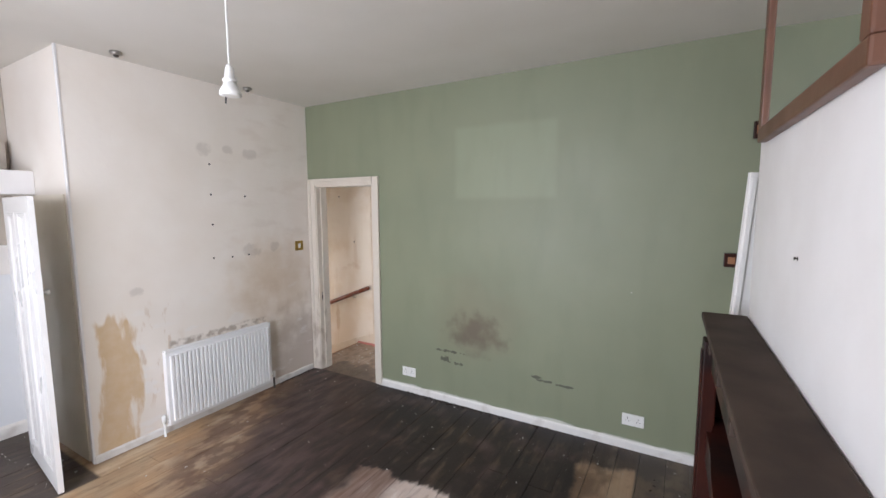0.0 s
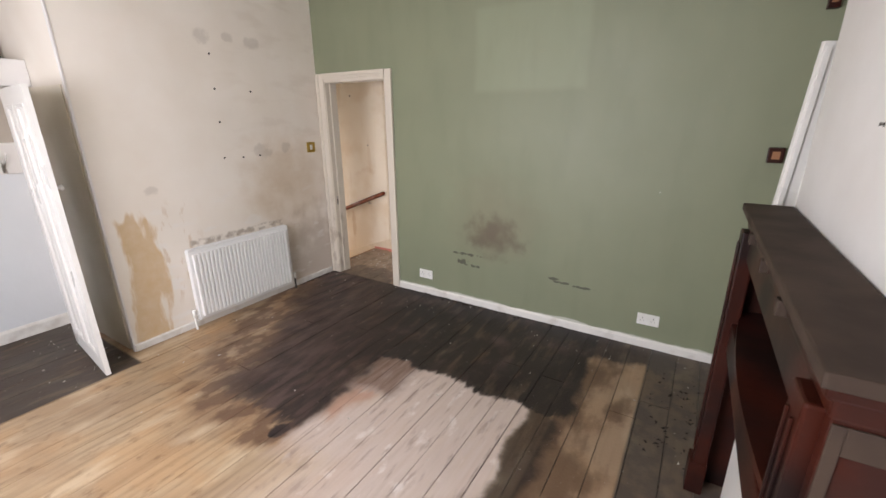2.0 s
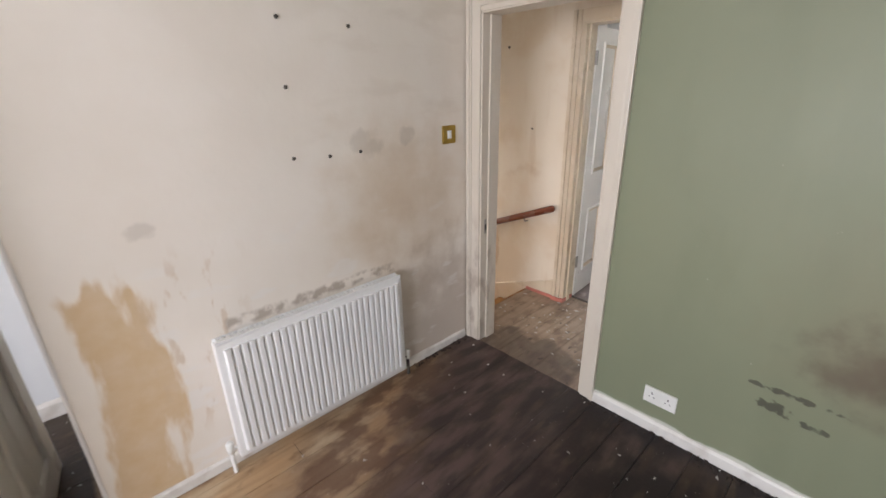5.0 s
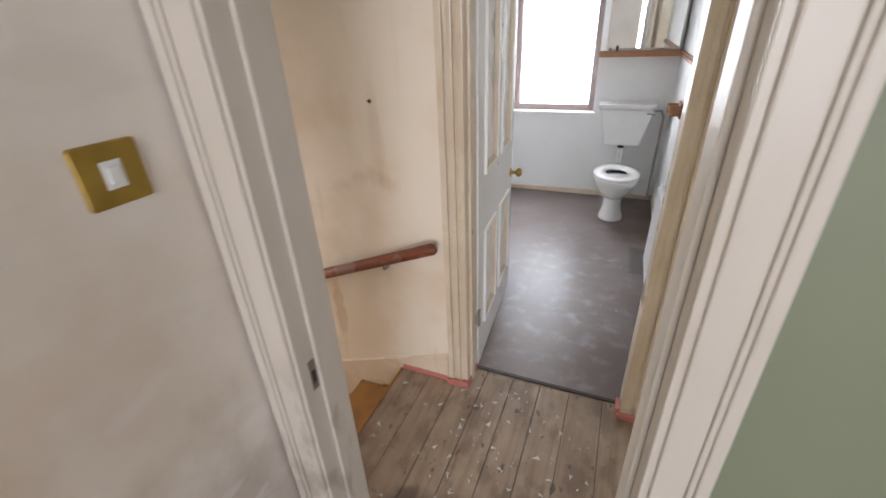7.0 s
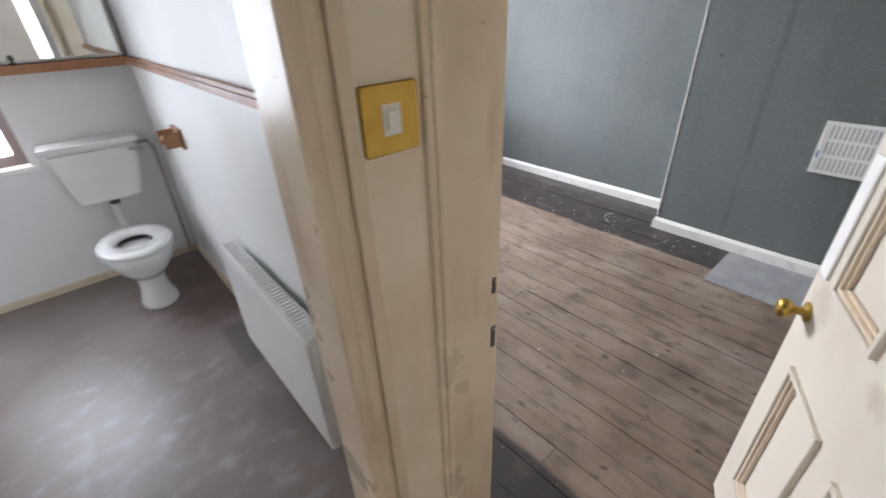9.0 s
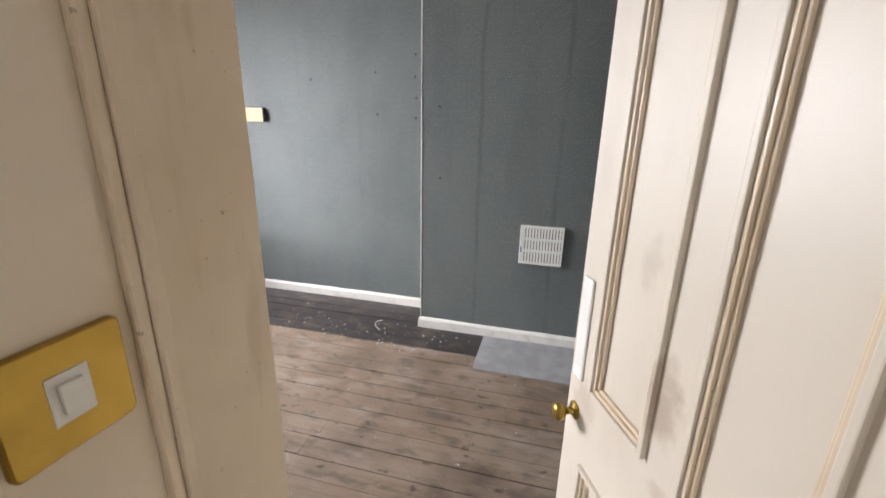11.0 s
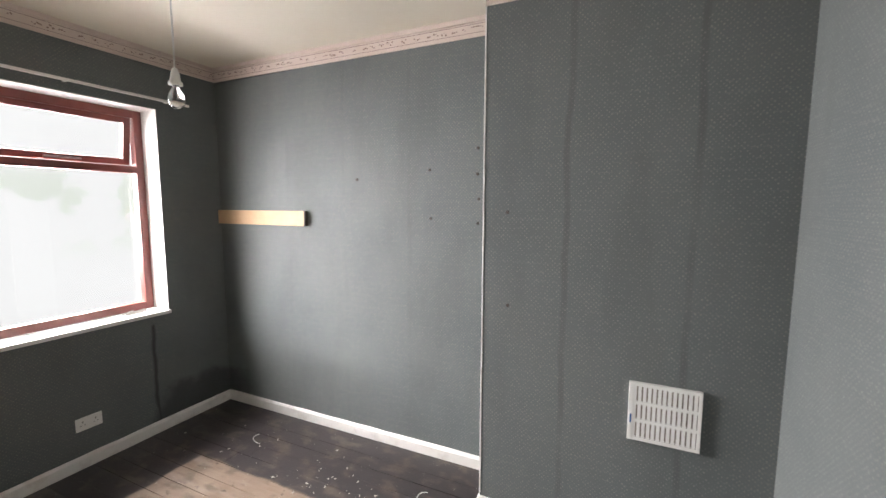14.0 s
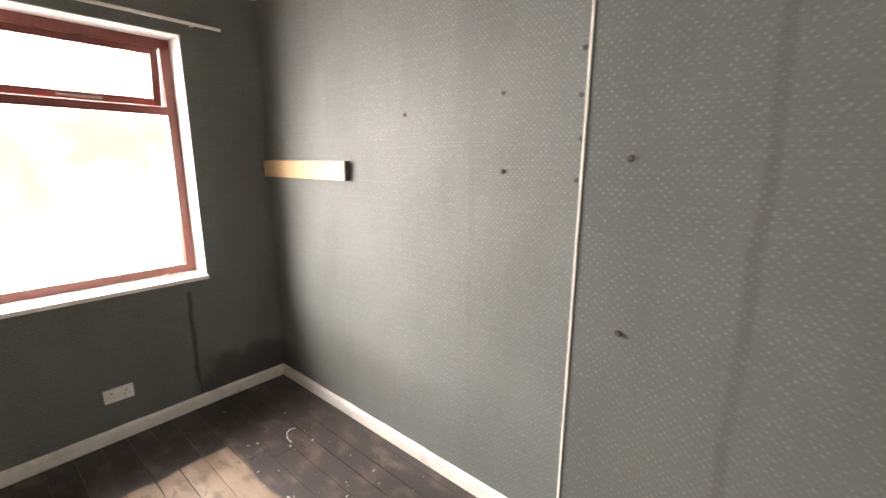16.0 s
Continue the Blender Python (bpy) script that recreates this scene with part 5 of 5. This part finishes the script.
def window(name, label, x0, x1, y, z0, z1, mat, glass, transom=None, tilt=0.0, sill=0.0, mullion=None):
    ob = setting(name, boxes((x0, y, z0, x0 + 0.055, y + 0.06, z1), (x1 - 0.055, y, z0, x1, y + 0.06, z1), (x0 + 0.055, y, z0, x1 - 0.055, y + 0.06, z0 + 0.055), (x0 + 0.055, y, z1 - 0.055, x1 - 0.055, y + 0.06, z1), bevel=0.004), mat, label, "window")
    if mullion:
        part("mullion", boxes((mullion - 0.025, y + 0.004, z0 + 0.055, mullion + 0.025, y + 0.056, (transom or z1) - 0.02), bevel=0.004), mat, ob)
    top = transom if transom else z1
    pane = part("pane", boxes((x0 + 0.05, y + 0.028, z0 + 0.05, x1 - 0.05, y + 0.032, top - 0.01)), glass, ob)
    pane.visible_shadow = False
    if transom:
        part("transom", boxes((x0 + 0.055, y - 0.004, transom - 0.025, x1 - 0.055, y + 0.056, transom + 0.025), bevel=0.004), mat, ob)
        h = z1 - 0.055 - transom - 0.025
        piv = pose(0, y + 0.02, z1 - 0.05, tilt, 0, 0)
        bm = bmesh.new()
        for s in ((x0 + 0.06, 0, -h, x0 + 0.105, 0.04, 0), (x1 - 0.105, 0, -h, x1 - 0.06, 0.04, 0), (x0 + 0.105, 0, -h, x1 - 0.105, 0.04, -h + 0.045), (x0 + 0.105, 0, -0.045, x1 - 0.105, 0.04, 0)):
            box(bm, *s, bevel=0.003, m=piv)
        sash = part("sash", bm, mat, ob, "top-hung sash standing ajar")
        bm = bmesh.new()
        box(bm, x0 + 0.10, 0.018, -h + 0.04, x1 - 0.10, 0.022, -0.04, m=piv)
        part("pane", bm, glass, sash).visible_shadow = False
        bm = bmesh.new()
        cx = (x0 + x1) / 2 + 0.35
        box(bm, cx - 0.10, -0.02, -h + 0.015, cx + 0.10, -0.008, -h + 0.03, bevel=0.003, m=piv)
        part("stay", bm, STEEL, sash, "pale metal window stay")
    return ob


w1 = window("window_bedroom", "red-brown hardwood window with a top sash ajar", WX0 + 0.006, WX1 - 0.006, 4.13, WZ0 + 0.012, WZ1 - 0.006, RED_FRAME, PANE, 1.955, 9.0)
part("reveal", boxes((WX1 - 0.006, 3.957, WZ0, WX1 - 0.0005, 4.2, WZ1)), WHITE_WALL, w1, "white plaster reveal")
part("reveal", boxes((WX0 + 0.0005, 3.957, WZ0, WX0 + 0.006, 4.2, WZ1)), WHITE_WALL, w1, "white plaster reveal")
part("reveal", boxes((WX0 + 0.006, 3.957, WZ1 - 0.006, WX1 - 0.006, 4.2, WZ1 - 0.0005)), WHITE_WALL, w1, "white plaster reveal")
part("window_sill", boxes((WX0 + 0.001, 3.935, WZ0 - 0.014, WX1 + 0.004, 4.13, WZ0 + 0.012), bevel=0.004), WHITE_GLOSS, w1, "white painted sill")
w2 = window("window_bath", "frosted bathroom window in a grey-brown frame", -0.30, 0.46, 3.775, 0.80, 2.0, BATH_FRAME, FROSTED, 1.79, 4.0)
part("window_sill", boxes((-0.32, 3.68, 0.772, 0.48, 3.775, 0.80), bevel=0.004), WHITE_GLOSS, w2, "white painted sill")

# ---- bedroom ----
cr = thing("curtain_rail", "bare white curtain rail above the window", "curtain rail", m=pose(0, 3.96, 2.445))
part("track", boxes((1.72, -0.055, -0.008, 3.81, -0.043, 0.010), bevel=0.003), PLASTIC, cr)
for x in (1.85, 2.45, 3.05, 3.65):
    part("bracket", boxes((x, -0.045, -0.006, x + 0.016, 0, 0.006), bevel=0.002), PLASTIC, cr)
rag = thing("cord", "frayed pale cord lying on the window sill", "cord", m=pose(3.40, 4.04, WZ0 + 0.012))
bm = bmesh.new()
rng = random.Random(3)
for k in range(9):
    rod(bm, (rng.uniform(-0.08, 0.08), rng.uniform(-0.03, 0.03), 0.006), (rng.uniform(-0.09, 0.09), rng.uniform(-0.03, 0.03), rng.uniform(0.006, 0.03)), 0.004, seg=6)
part("strand", bm, STEEL, rag)
pl = thing("batten", "bare pine batten fixed to dark wallpaper", "batten", m=pose(4.07, 3.01, 1.545))
part("board", boxes((-0.030, 0.012, 0, 0, 0.945, 0.112), bevel=0.003), PINE, pl)
part("end", boxes((-0.032, 0, 0, 0, 0.0115, 0.112), bevel=0.002), DARK, pl, "dark stained end")
vent = thing("wall_vent", "cream plastic slotted vent on the chimney breast", "vent", m=pose(3.73, 0.766, 0.616))
# plain backing painted darker than the slats to give the slots their shade
part("backing", boxes((-0.010, -0.29, 0.006, 0, -0.006, 0.272)), plain("vent_shade", (0.22, 0.20, 0.16), 0.8), vent, "flat backing with the shade of the slots in its colour")
part("rim", boxes((-0.022, -0.296, 0, 0, -0.282, 0.278), (-0.022, -0.022, 0, 0, 0, 0.278), (-0.022, -0.282, 0, 0, -0.022, 0.016), (-0.022, -0.282, 0.262, 0, -0.022, 0.278), bevel=0.002), PLASTIC, vent)
for k in range(13):
    y = -0.278 + 0.0204 * k
    part("slat", boxes((-0.020, y, 0.016, -0.011, y + 0.0138, 0.262), bevel=0.001), PLASTIC, vent)
for z in (0.090, 0.175):
    part("bar", boxes((-0.021, -0.282, z, -0.012, -0.022, z + 0.015)), PLASTIC, vent)
part("slider", boxes((-0.026, -0.016, 0.085, -0.022, -0.008, 0.125)), plain("blue_plastic", (0.03, 0.10, 0.25), 0.4), vent, "small blue slider tab")


# ---- litter ----
def litter(name, label, spans, count, seed, size=0.012, mat=DEBRIS):
    rng = random.Random(seed)
    bm = bmesh.new()
    for _ in range(count):
        x0, y0, x1, y1 = rng.choice(spans)
        x, y = rng.uniform(x0, x1), rng.uniform(y0, y1)
        s = size * rng.uniform(0.25, 1.0) ** 2
        r = Matrix.Translation((x, y, 0.003)) @ Matrix.Rotation(rng.uniform(0, 6.3), 4, "Z") @ Matrix.Rotation(rng.uniform(-0.3, 0.3), 4, "X")
        pts = [r @ Vector(p) for p in ((-s, -s * 0.4, 0), (s * rng.uniform(0.5, 1.6), -s * 0.2, 0), (s * 0.4, s * 0.7, 0.0), (0, 0, s * 0.5))]
        v = [bm.verts.new(p) for p in pts]
        for f in ((0, 2, 1), (0, 1, 3), (1, 2, 3), (2, 0, 3)):
            bm.faces.new([v[i] for i in f])
    tagged(part(name, bm, mat), label, "debris", kind="stuff")


litter("plaster_crumbs", "pale plaster crumbs scattered over dark boards", [(0.1, -2.8, 3.6, -0.05), (0.1, -0.5, 3.6, -0.03), (-0.9, -3.2, 0.1, -2.0)], 260, 1, 0.011)
litter("soil_crumbs", "black crumbs swept against the chipped skirting", [(0.95, -0.05, 2.6, -0.015), (1.3, -0.07, 2.2, -0.015), (0.01, -0.5, 0.05, -0.05), (3.3, -1.2, 3.6, -0.3)], 420, 11, 0.016, SOIL)
litter("paper_scraps", "pale scraps scattered over the hall boards", [(-0.1, 0.2, 1.1, 0.92), (0.2, 0.3, 0.8, 0.9)], 130, 2, 0.019)
litter("plaster_flakes", "white flakes along the dark bedroom edge boards", [(3.35, 1.1, 4.0, 3.9), (1.5, 0.6, 3.6, 3.6), (3.3, 1.2, 3.7, 2.6)], 240, 3, 0.013)
litter("dust_crumbs", "small crumbs on the bathroom floor", [(0.0, 1.1, 1.0, 3.5)], 60, 4, 0.009)
for cx, cy, cr_, tt in ((3.66, 1.80, 0.06, 0.4), (3.72, 3.2, 0.05, 1.0)):
    tw = thing("string", "loop of white string on dark boards", "string", m=pose(cx, cy, 0.004, 0, 0, tt * 57))
    bm = bmesh.new()
    pts = [Vector((cr_ * math.cos(k * 0.35) * (1 + 0.1 * k), cr_ * math.sin(k * 0.35), 0)) for k in range(9)]
    for p, q in zip(pts, pts[1:]):
        rod(bm, p, q, 0.0022, seg=6)
    part("strand", bm, PLASTIC, tw)

# ---- boards, piece by piece ----
floor_of_boards("floor_living", FLOOR_LIVING, -1.0, 4.10, -4.4, 0.0, 0.155, "worn floorboards with black bitumen staining", 1)
floor_of_boards("floor_hall", FLOOR_HALL, -0.13, 1.15, 0.0, 0.985, 0.14, "bare grey-brown landing floorboards", 0)
floor_of_boards("floor_bedroom", FLOOR_BED, 1.15, 4.07, 0.19, 3.96, 0.125, "worn brown floorboards with dark stained edges", 1)
